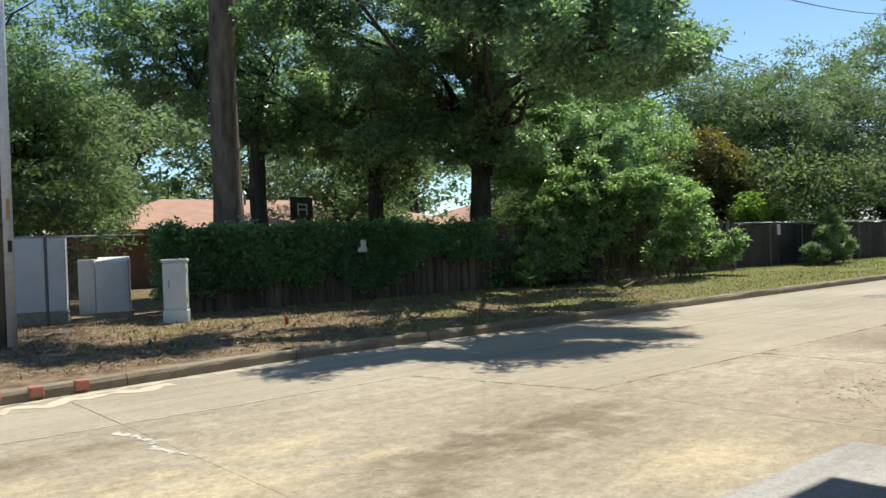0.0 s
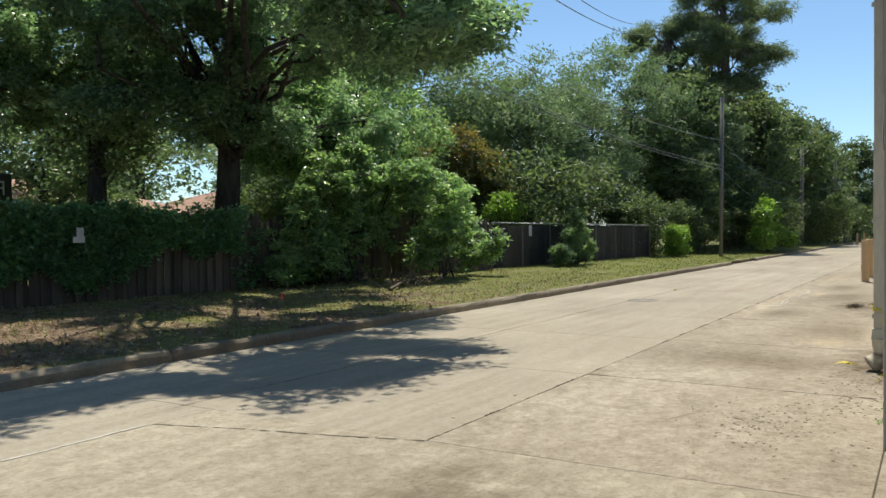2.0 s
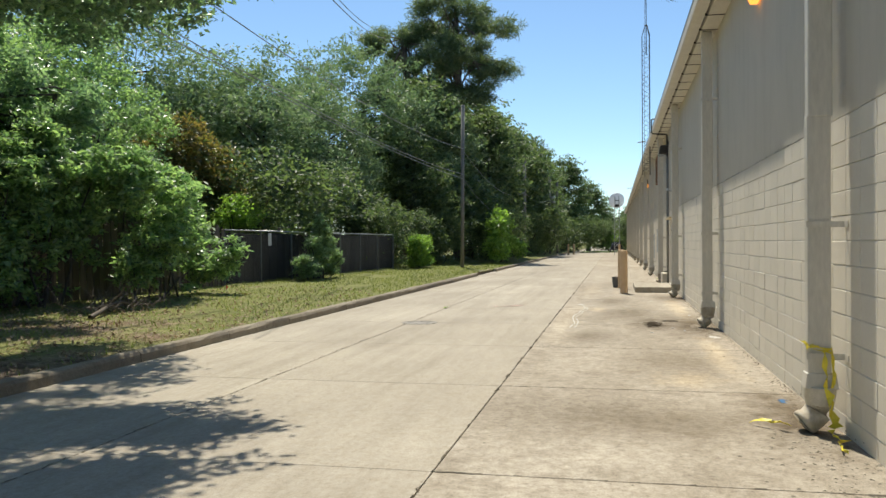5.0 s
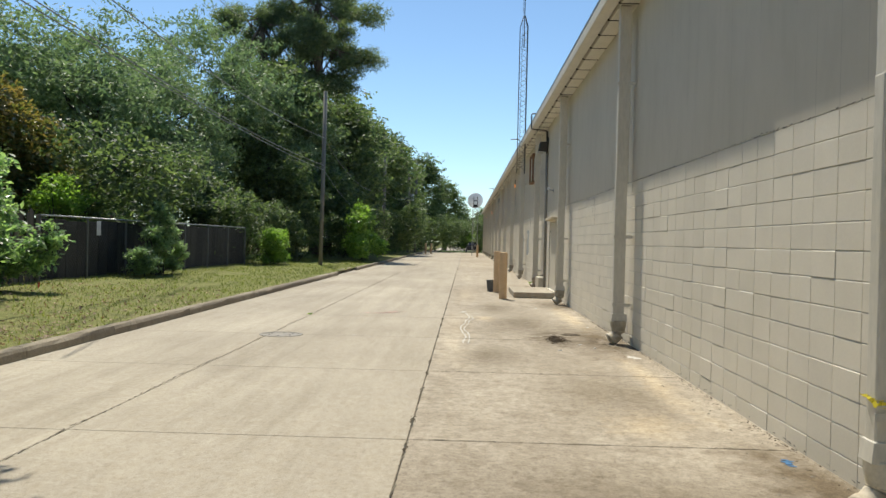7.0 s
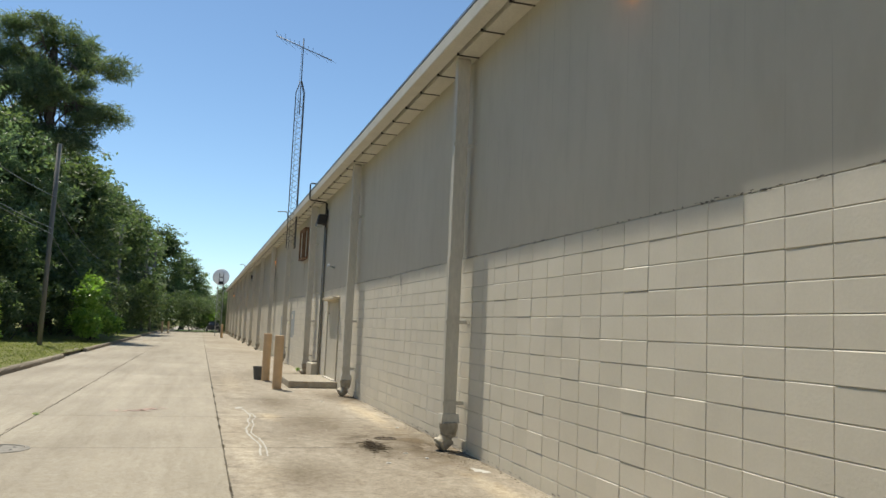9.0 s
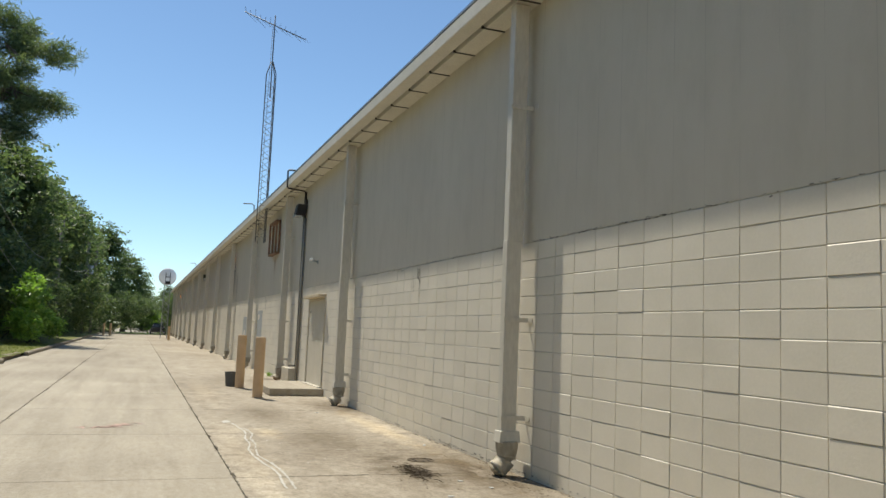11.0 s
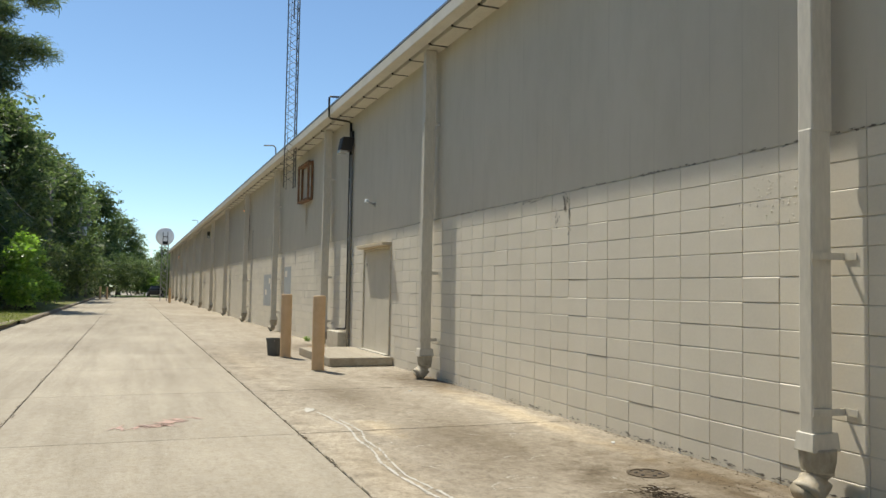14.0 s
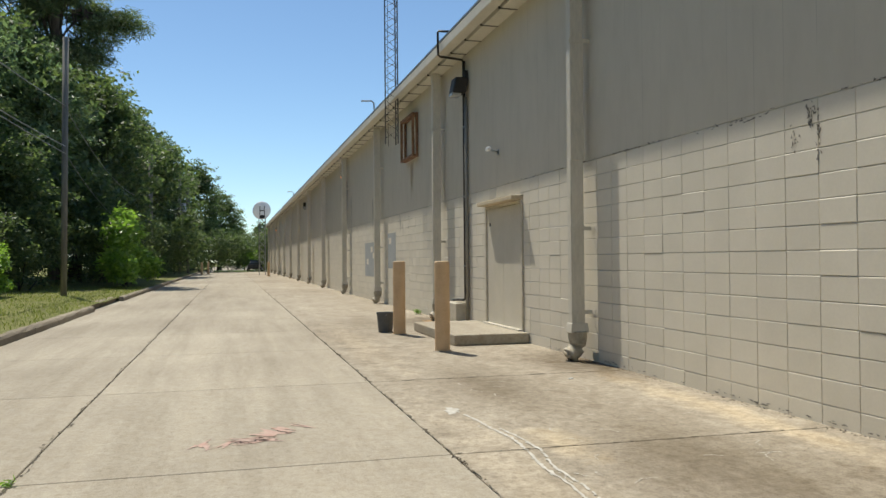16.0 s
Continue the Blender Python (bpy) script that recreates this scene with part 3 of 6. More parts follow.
# ---- fittings on the wall ----
def downspout_parts():
    e = thing("downspout", pose(20.61, WALL_Y, 0), "cream painted box downspout strapped to the block wall", "downspout", "downspouts along the wall")
    part("pipe", box(-0.062, 0.10, 0.42, 0.062, 0.285, 2.66, 0.012, seg=2), TRIM, e)
    part("upper_pipe", box(-0.068, 0.09, 2.64, 0.068, 0.278, 5.475, 0.012, seg=2), TRIM, e)
    for z in (0.62, 1.72, 4.2):
        bm = box(-0.085, 0.004, z, -0.076, 0.30, z + 0.05)
        box(-0.19, 0.002, z, -0.085, 0.008, z + 0.05, bm=bm)
        part("strap", bm, TRIM, e)
    bm = box(-0.082, 0.065, 0.37, 0.082, 0.297, 0.50, 0.006)
    for v in bm.verts:
        if v.co.z < 0.40:
            v.co.x *= 1.1
            v.co.y = 0.18 + (v.co.y - 0.18) * 1.12
    part("collar", bm, TRIM, e, "bent sheet metal collar")
    bm = lathe([(0.108, 0.21), (0.112, 0.24), (0.125, 0.30), (0.128, 0.37), (0.13, 0.385), (0.118, 0.39)], 22)
    bmesh.ops.translate(bm, verts=bm.verts, vec=(0, 0.18, 0.0))
    part("foot_pipe", bm, DIRTY_PVC, e, "stained plastic drain adaptor", True)
    pts = [(0, 0.18, 0.27), (0, 0.182, 0.21), (-0.005, 0.20, 0.165), (-0.01, 0.235, 0.125), (-0.015, 0.275, 0.092), (-0.015, 0.277, 0.09), (-0.02, 0.315, 0.062), (-0.02, 0.316, 0.061), (-0.02, 0.31, 0.066)]
    bm = bmesh.new()
    bm.from_mesh(tubes_mesh("elbow", [(pts, [0.108, 0.112, 0.112, 0.108, 0.104, 0.116, 0.118, 0.1, 0.03])], 20))
    for v in bm.verts:
        v.co.z = max(v.co.z, 0.003)
    part("elbow", bm, TAN_PVC, e, "short outlet elbow", True)
    return e


spout = downspout_parts()
for x in [12.23, 28.78] + [36.26 + 7.56 * i for i in range(12)]:
    twin = copy_thing(spout, pose(x, WALL_Y, 0))
    if x < 20:
        for child in twin.children:
            if child.name.startswith("foot_pipe"):
                child.data = child.data.copy()
                child.data.materials[0] = PVC


def wall_lamp(x, z, lit, material):
    e = thing("wall_lamp", pose(x, WALL_Y, z), "dark wall-pack lamp with %s" % ("a glowing amber lens" if lit else "an unlit clear lens"), "lamp", "lamps along the wall")
    part("housing", box(-0.14, 0.0, -0.02, 0.14, 0.16, 0.24, 0.02, seg=2), DARK_METAL, e)
    bm = box(-0.125, 0.01, -0.20, 0.125, 0.19, -0.02, 0.02)
    for v in bm.verts:
        if v.co.z < -0.12:
            v.co.y *= 0.6
    part("lens", bm, material, e, "amber lens" if lit else "clear lens")
    return e


wall_lamp(16.1, 4.92, True, AMBER)
wall_lamp(52.3, 4.86, True, AMBER)
wall_lamp(70.6, 4.80, False, LENS)
wall_lamp(91.2, 4.77, True, AMBER)
wall_lamp(105.4, 4.66, True, AMBER)


def double_door():
    e = thing("door_1", pose(31.35, WALL_Y, 0.17), "cream painted metal double door under a jutting lintel", "door", kind="structure")
    part("back_board", box(-0.07, -0.16, 0, 1.91, -0.10, 2.22), JOINT, e)
    for x0, x1, z0, z1 in ((-0.07, 0.0, 0, 2.10), (1.84, 1.91, 0, 2.10)):
        part("door_frame", box(x0, -0.05, z0, x1, 0.03, z1, 0.006), PVC, e)
    part("door_head", box(-0.07, -0.05, 2.10, 1.91, 0.03, 2.15, 0.006), PVC, e)
    part("lintel", box(-0.03, -0.05, 2.152, 1.87, 0.19, 2.225, 0.012, seg=2), LINTEL, e, "weathered cream lintel board")
    for x0 in (0.003, 0.923):
        leaf = part("door_leaf", box(x0, -0.06, 0.01, x0 + 0.914, 0.004, 2.095, 0.004), DOOR, e)
        for z in (0.2, 1.0, 1.85):
            part("hinge", box(x0 + (0.0 if x0 < 0.5 else 0.894), 0.005, z, x0 + (0.02 if x0 < 0.5 else 0.914), 0.02, z + 0.12), TRIM, leaf)
    part("lock_plate", box(1.62, 0.005, 1.78, 1.66, 0.015, 1.84, 0.003), DARK_METAL, e)
    part("threshold", box(-0.04, 0.0, 0.0, 1.88, 0.09, 0.025), TRIM, e)
    return e


double_door()


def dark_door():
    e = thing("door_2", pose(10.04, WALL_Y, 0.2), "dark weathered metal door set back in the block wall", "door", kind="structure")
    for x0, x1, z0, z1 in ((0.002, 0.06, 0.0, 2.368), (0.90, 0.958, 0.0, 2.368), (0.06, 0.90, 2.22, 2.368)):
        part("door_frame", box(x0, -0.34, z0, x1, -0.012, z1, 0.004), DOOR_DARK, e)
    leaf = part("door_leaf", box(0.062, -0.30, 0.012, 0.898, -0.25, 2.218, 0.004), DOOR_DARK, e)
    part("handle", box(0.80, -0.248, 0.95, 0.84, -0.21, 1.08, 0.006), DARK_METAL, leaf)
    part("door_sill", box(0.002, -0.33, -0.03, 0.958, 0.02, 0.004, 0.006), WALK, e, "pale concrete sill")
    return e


dark_door()

step = part("step", box(31.02, WALL_Y + 0.004, 0.0, 33.9, 3.92, 0.17, 0.02, seg=2), ROAD, None)
tagged(step, "low concrete doorstep slab in front of the double door", "step")


def bollard(x, y, h):
    e = thing("bollard", pose(x, y, 0), "round steel bollard painted faded orange-tan on the concrete", "bollard", "bollards by the doorstep")
    part("post", lathe([(0.112, -0.02), (0.112, h - 0.03), (0.105, h - 0.008), (0.09, h)], 24), BOLLARD, e, "", False)
    part("grout_ring", lathe([(0.15, 0.0), (0.135, 0.014)], 20), APRON, e)
    return e


bollard(30.42, 4.27, 1.33)
bollard(33.28, 4.33, 1.33)
bollard(91.2, 4.1, 1.3)
bollard(106.0, 10.2, 1.3)
bollard(107.5, 9.6, 1.3)


def bucket():
    e = thing("bucket", pose(33.85, 4.48, 0), "grey plastic bucket standing beside the bollard", "bucket")
    bm = lathe([(0.13, 0.0), (0.165, 0.34), (0.175, 0.34), (0.175, 0.37), (0.155, 0.37), (0.12, 0.03)], 20)
    part("pail", bm, GREY_BUCKET, e)
    a = np.linspace(0, math.pi, 9)
    rod("handle", [(0.17 * math.cos(t), 0.06 * math.sin(t), 0.35 - 0.1 * math.sin(t)) for t in a], 0.004, GALV, e, "wire handle", 5)


bucket()


def conduit():
    e = thing("conduit", pose(34.5, WALL_Y, 0), "dark electrical conduit running up the wall to the eave", "conduit")
    rod("riser", [(0, 0.045, 0.55), (0, 0.045, 2.0), (0, 0.045, 4.0), (0, 0.045, 5.36)], 0.032, DARK_METAL, e)
    rod("loop", [(0, 0.045, 5.31), (0, 0.08, 5.38), (0, 0.54, 5.42), (0, 0.575, 5.45), (0, 0.58, 5.90), (0, 0.56, 5.93), (0, 0.30, 5.94)], 0.024, DARK_METAL, e)
    rod("tail", [(0, 0.05, 0.57), (0.10, 0.06, 0.53), (0.5, 0.06, 0.52), (0.75, 0.10, 0.50)], 0.024, DARK_METAL, e)
    for z in (1.2, 2.6, 4.0):
        part("clamp", box(-0.06, 0.0, z, 0.06, 0.085, z + 0.03, 0.004), GALV, e)
    rod("second_riser", [(-0.13, 0.045, 0.02), (-0.13, 0.045, 2.5), (-0.13, 0.045, 4.6)], 0.036, GREY_PIPE, e, "dull grey riser pipe")


conduit()
base = part("wall_plinth", box(34.62, WALL_Y + 0.003, 0.0, 35.7, WALL_Y + 0.22, 0.46, 0.012), PVC, None)
tagged(base, "small cream painted concrete plinth against the wall", "plinth")


def flood_light():
    e = thing("flood_light", pose(34.42, WALL_Y - 0.04, 4.78), "bronze floodlight with a glass face on the conduit", "lamp")
    part("junction_box", box(-0.07, 0.0, 0.22, 0.07, 0.10, 0.36, 0.01), DARK_METAL, e)
    bm = box(-0.17, 0.05, -0.12, 0.17, 0.33, 0.20, 0.03, seg=2)
    for v in bm.verts:
        if v.co.z < 0:
            v.co.y += 0.05
    part("housing", bm, DARK_METAL, e)
    bm = box(-0.14, 0.20, -0.17, 0.14, 0.39, -0.10, 0.01)
    part("lens", bm, LENS, e)


flood_light()


def small_camera_bracket():
    e = thing("bracket", pose(32.5, WALL_Y, 3.25), "small grey bracket stub on the wall above the door", "bracket")
    part("plate", box(-0.04, 0.0, -0.05, 0.04, 0.015, 0.05, 0.004), GALV, e)
    rod("arm", [(0, 0.01, 0), (0, 0.10, 0.02), (0.05, 0.17, 0.06)], 0.02, GALV, e)
    part("head", box(0.0, 0.13, 0.03, 0.16, 0.20, 0.10, 0.015), WHITE, e)


small_camera_bracket()


def antenna_mast():
    e = thing("antenna_mast", pose(39.4, WALL_Y + 0.56, 4.1), "lattice antenna mast with a television aerial, bracketed to the eave", "antenna")
    legs = [(-0.15, -0.13), (0.15, -0.13), (0.0, 0.17)]
    h0, h1 = 0.25, 6.0
    for x, y in legs:
        rod("leg", [(x, y, h0), (x, y, 2.0), (x, y, 4.0), (x, y, h1), (x * 0.2, y * 0.2, h1 + 0.45)], 0.017, MAST, e, "", 6)
    runs = []
    k = 0
    zs = np.arange(h0 + 0.15, h1, 0.2)
    for i in range(3):
        (xa, ya), (xb, yb) = legs[i], legs[(i + 1) % 3]
        for j in range(len(zs) - 1):
            a, b = ((xa, ya), (xb, yb)) if j % 2 == 0 else ((xb, yb), (xa, ya))
            runs.append(([(a[0], a[1], zs[j]), (b[0], b[1], zs[j + 1])], [0.007, 0.007]))
    part("lattice", tubes_mesh("lattice", runs, 4), MAST, e)
    rod("pole", [(0, 0, h1 - 0.8), (0, 0, h1 + 1.2), (0, 0, h1 + 2.1)], 0.02, MAST, e, "", 7)
    d = Vector((-0.35, -0.85, -0.40)).normalized()
    z = h1 + 1.75
    boom = rod("boom", [tuple(Vector((0, 0, z)) - d * 1.15), (0, 0, z), tuple(Vector((0, 0, z)) + d * 1.2)], 0.018, MAST, e, "", 6)
    s = d.cross(Vector((0, 0, 1))).normalized()
    for i in range(13):
        c = Vector((0, 0, z)) + d * (-1.1 + i * 0.185)
        w = 0.75 - 0.035 * i
        tilt = Vector((0, 0, 0.06 * math.sin(i * 2.3)))
        rod("element", [tuple(c - s * w + d * 0.18 + tilt), tuple(c), tuple(c + s * w + d * 0.18 - tilt)], 0.006, MAST, boom, "", 4)
    rod("down_lead", [(0.05, 0.05, h1 + 1.7), (0.08, 0.08, 3), (0.1, 0.08, 0.2)], 0.006, CABLE, e, "", 4)


antenna_mast()


def mast_cage():
    e = thing("mast_bracket", pose(38.8, WALL_Y, 3.97), "rusty steel frame bolted to the wall below the mast", "bracket")
    x1, z1, y0, y1 = 1.4, 1.12, 0.01, 0.11
    for y in (y0, y1):
        for x in (0.0, x1):
            part("upright", box(x - 0.035, y, 0, x + 0.035, y + 0.06, z1, 0.004), RUST, e)
        for z in (0.0, z1 - 0.07):
            part("rail", box(0.03, y + 0.003, z, x1 - 0.03, y + 0.057, z + 0.07, 0.004), RUST, e)
    for x in (0.0, x1):
        for z in (0.0, z1 - 0.07):
            part("tie", box(x - 0.03, y0 + 0.06, z + 0.003, x + 0.03, y1, z + 0.063, 0.004), RUST, e)


mast_cage()


def hanging_tape():
    e = thing("caution_tape", pose(12.23, WALL_Y, 0), "crumpled yellow caution tape round the foot of a downspout", "tape")
    rng = np.random.default_rng(5)
    for k, (a, b) in enumerate((((0.07, 0.30, 0.74), (-0.08, 0.295, 0.70)), ((-0.085, 0.29, 0.72), (-0.09, 0.10, 0.66)), ((-0.10, 0.12, 0.70), (-0.12, 0.09, 0.05)), ((-0.12, 0.16, 0.66), (-0.14, 0.10, 0.06)), ((-0.13, 0.10, 0.03), (-0.85, 0.18, 0.03)), ((-0.05, 0.40, 0.05), (0.14, 0.72, 0.02)))):
        p = bent(rng, a, b, 10, 0.25)
        p[:, 2] = np.maximum(p[:, 2], 0.025)
        w = np.stack([0.012 * rng.normal(size=10), 0.03 * rng.normal(size=10), 0.022 + 0.006 * rng.normal(size=10)], 1)
        v = np.concatenate([p, p + w])
        f = [(i, i + 1, 11 + i, 10 + i) for i in range(9)]
        ob = part("strip", arrays_mesh("strip", v, f), YELLOW, e)
        mod = ob.modifiers.new("thickness", "SOLIDIFY")
        mod.thickness = 0.002


hanging_tape()
PATCH = grainy("patched_paint", (0.36, 0.38, 0.38), (0.44, 0.45, 0.45), 0.7, 2.0, 40.0, 0.2)
part("paint_patch", box(44.9, WALL_Y - 0.001, 0.8, 47.3, WALL_Y + 0.003, 1.95), PATCH, wall, "greyish overpainted patch")
part("paint_patch", box(41.8, WALL_Y - 0.001, 1.1, 43.0, WALL_Y + 0.003, 2.15), PATCH, wall, "greyish overpainted patch")


def wall_chips():
    """Flakes of lost paint and cracks on the wall, as thin ragged scabs."""
    rng = np.random.default_rng(31)
    vs, fs, o = [], [], 0
    for cx, cz, w, h, n in ((24.5, 2.52, 0.05, 0.07, 26), (24.68, 2.33, 0.05, 0.07, 12), (24.42, 2.3, 0.012, 0.14, 20), (25.5, 2.62, 0.25, 0.012, 26), (22.5, 2.65, 1.3, 0.006, 70), (27.5, 2.65, 0.7, 0.006, 40), (18.5, 2.65, 1.3, 0.006, 60), (14.5, 2.65, 1.2, 0.006, 50), (30, 2.65, 1.0, 0.006, 40), (21.6, 0.03, 1.0, 0.012, 90), (24.0, 0.03, 1.5, 0.012, 90), (16.0, 0.03, 3.0, 0.012, 90), (28.5, 0.03, 1.0, 0.012, 40), (40.0, 2.3, 0.03, 0.3, 14), (47.0, 1.2, 0.06, 0.06, 6)):
        for _ in range(n):
            x, z = cx + w * rng.normal(), cz + h * rng.normal()
            if z < 0.02:
                continue
            k = 5
            a = np.sort(rng.random(k)) * 6.28
            r = 0.006 + 0.014 * rng.random(k)
            vs.append(np.stack([x + r * np.cos(a) * (2.2 if h < 0.02 else 1.0), np.full(k, WALL_Y + 0.0035), z + r * np.sin(a) * (0.5 if h < 0.02 else 1.3)], 1))
            fs.append(np.arange(k)[::-1] + o)
            o += k
    ob = part("paint_flakes", arrays_mesh("paint_flakes", np.concatenate(vs), np.array(fs)), grainy("bared_block", (0.10, 0.09, 0.075), (0.26, 0.235, 0.20), 0.95, 12.0, 60.0), wall)
    tagged(ob, kind="stuff")


wall_chips()


def wall_streak(x, z0, z1, w, seed, material, label):
    """Run-down stains on the wall: a fringe of narrow tapering tongues."""
    rng = np.random.default_rng(seed)
    vs, fs, o = [], [], 0
    for k in range(int(w / 0.03)):
        xa = x + w * (rng.random() - 0.5)
        b = z1 - (z1 - z0) * rng.uniform(0.35, 1.0)
        n, hw = 7, rng.uniform(0.008, 0.03)
        zz = np.linspace(z1 - 0.2 * rng.random(), b, n)
        mid = xa + np.cumsum(rng.normal(size=n)) * 0.006
        ww = hw * np.linspace(1.0, 0.15, n) * rng.uniform(0.7, 1.2, size=n)
        y = np.full(n, WALL_Y + 0.0042 + 0.0002 * k)
        vs += [np.stack([mid - ww, y, zz], 1), np.stack([mid + ww, y, zz], 1)]
        fs += [(o + i, o + n + i, o + n + i + 1, o + i + 1) for i in range(n - 1)]
        o += 2 * n
    ob = part("wall_stain", arrays_mesh("wall_stain", np.concatenate(vs), np.array(fs)), material, wall, label)
    tagged(ob, kind="stuff")


def paint_blisters(x0, x1, z0, z1, count, seed):
    """Swollen, flaking paint: flat lumps of uneven outline on the block faces."""
    rng = np.random.default_rng(seed)
    vs, fs, o = [], [], 0
    for k in range(count):
        cx, cz = x1 - (x1 - x0) * rng.random() ** 0.6, rng.uniform(z0, z1)
        r, n = rng.uniform(0.004, 0.012), 7
        a = np.linspace(0, 2 * math.pi, n, endpoint=False)
        for share, y in ((1.0, -0.001), (0.65, 0.0015 + 0.06 * r)):
            q = r * share * rng.uniform(0.7, 1.25, size=n)
            vs.append(np.stack([cx + q * np.cos(a), np.full(n, WALL_Y + y), cz + 1.2 * q * np.sin(a)], 1))
        vs.append(np.array([[cx, WALL_Y + 0.0022 + 0.08 * r, cz]]))
        for i in range(n):
            j = (i + 1) % n
            fs += [(o + j, o + i, o + n + i), (o + j, o + n + i, o + n + j), (o + n + j, o + n + i, o + 2 * n)]
        o += 2 * n + 1
    ob = part("paint_blister", arrays_mesh("paint_blister", np.concatenate(vs), np.array(fs)), PAINT_LOW_FAR_SUNLIT, wall, "blistered flaking cream paint")
    tagged(ob, kind="stuff")


paint_blisters(20.8, 21.9, 2.02, 2.56, 110, 81)
paint_blisters(23.2, 23.8, 2.2, 2.5, 24, 82)
MILDEW = grainy("mildew_stain", (0.20, 0.19, 0.165), (0.34, 0.32, 0.275), 0.9, 3.0, 40.0)
RUST_RUN = grainy("rust_run", (0.42, 0.33, 0.22), (0.52, 0.44, 0.32), 0.9, 3.0, 40.0)
wall_streak(51.9, 2.2, 4.6, 0.5, 71, MILDEW, "dark mildew streaks below the lamp")
wall_streak(50.6, 2.0, 3.9, 0.25, 72, MILDEW, "dark mildew streaks")
wall_streak(45.6, 1.9, 3.4, 0.2, 73, MILDEW, "dark mildew streaks")
wall_streak(39.6, 2.9, 3.95, 0.35, 74, RUST_RUN, "faint rust runs below the steel frame")
wall_streak(41.1, 2.0, 2.62, 0.12, 75, MILDEW, "dark drip marks at the joint")

def roof_hook(x, z):
    e = thing("roof_hook", pose(x, WALL_Y + 0.4, 5.74), "thin bent pipe standing over the gutter edge", "pipe", "bent pipes on the roof edge")
    rod("stem", [(0, 0, 0), (0, 0.02, z), (-0.05, 0.1, z + 0.05), (-0.12, 0.42, z + 0.02)], 0.022, GREY_PIPE, e)


for x in (42.9, 75.5):
    roof_hook(x, 0.35)


# ---- road furniture ----


COVER = grainy("worn_iron", (0.20, 0.18, 0.15), (0.34, 0.31, 0.26), 0.7, 8.0, 60.0, 0.4)


def drain_cover(x, y, r, label, name="drain_cover", lid=None):
    e = thing(name, pose(x, y, 0), label, "drain cover")
    part("rim", lathe([(r, -0.01), (r, 0.006), (r * 0.86, 0.006), (r * 0.86, -0.004)], 28, False), lid or RUST, e)
    part("lid", lathe([(r * 0.85, -0.012), (r * 0.84, 0.001), (r * 0.3, 0.004)], 28), lid or DARK_METAL, e)
    for k in range(6):
        a = k * math.pi / 3
        part("stud", lathe([(0.018, 0.0), (0.014, 0.008)], 8), DARK_METAL, e).location = (r * 0.55 * math.cos(a), r * 0.55 * math.sin(a), 0)


drain_cover(21.76, 3.46, 0.17, "round cleanout cover full of dead leaves in the stained concrete", lid=DEBRIS)
drain_cover(20.75, 8.40, 0.36, "round iron manhole cover flush with the road", "manhole_cover", COVER)


def scatter(name, material, spots, size, seed, label, category, flat=0.3):
    """Small crumbs lying on the ground."""
    rng = np.random.default_rng(seed)
    vs, fs, o = [], [], 0
    base = np.array([(1, 0, 0), (-0.5, 0.87, 0), (-0.5, -0.87, 0), (0, 0, flat)])
    tri = np.array([(0, 1, 3), (1, 2, 3), (2, 0, 3)])
    for x, y, sx, sy, n in spots:
        for _ in range(n):
            s = size * (0.4 + 1.2 * rng.random() ** 2)
            a = rng.random() * 6.28
            c, d = math.cos(a), math.sin(a)
            b = base * s * np.array([1, 0.5 + 0.5 * rng.random(), 1])
            v = np.stack([b[:, 0] * c - b[:, 1] * d, b[:, 0] * d + b[:, 1] * c, b[:, 2]], 1)
            v += np.array([x + sx * rng.normal(), y + sy * rng.normal(), 0.001])
            vs.append(v)
            fs.append(tri + o)
            o += 4
    ob = part(name, arrays_mesh(name, np.concatenate(vs), np.concatenate(fs)), material, None)
    return tagged(ob, label, category, kind="stuff")


scatter("debris", DEBRIS, [(20.85, 3.82, 0.19, 0.07, 380), (20.85, 3.82, 0.4, 0.12, 120), (21.85, 3.48, 0.1, 0.1, 60), (20.6, 2.98, 0.7, 0.1, 220), (20.3, 3.0, 0.5, 0.08, 90), (16, 2.76, 3.5, 0.03, 160), (26, 2.75, 3.0, 0.03, 140)], 0.013, 3, "dark leaf debris and dirt gathered round the drain", "debris")
scatter("gravel", grainy("pale_gravel", (0.16, 0.14, 0.10), (0.34, 0.30, 0.23), 0.9, 20.0, 60.0), [(10.6, 3.05, 0.9, 0.22, 260), (8.8, 3.6, 0.6, 0.25, 260), (14, 2.95, 3.0, 0.15, 100), (9.5, 4.2, 2.5, 1.0, 30)], 0.018, 4, "loose crumbs of broken concrete along the wall", "gravel")


def twig_heap(x, y, n, sx, sy):
    rng = np.random.default_rng(15)
    runs = []
    for _ in range(n):
        p = np.array([sx * rng.normal(), sy * rng.normal(), 0.006 + 0.03 * rng.random()])
        a, ln = rng.random() * 6.28, rng.uniform(0.03, 0.11)
        q = p + np.array([ln * math.cos(a), ln * math.sin(a), 0.012 * rng.normal()])
        q[2] = max(q[2], 0.005)
        runs.append((bent(rng, p, q, 4, 0.2), np.full(4, 0.0035)))
    ob = part("twig_heap", tubes_mesh("twig_heap", runs, 4), DEBRIS, None)
    ob.location = (x, y, 0)
    tagged(ob, "small dark heap of pine straw and twigs on the concrete", "twigs", kind="stuff")


twig_heap(20.85, 3.82, 170, 0.2, 0.075)


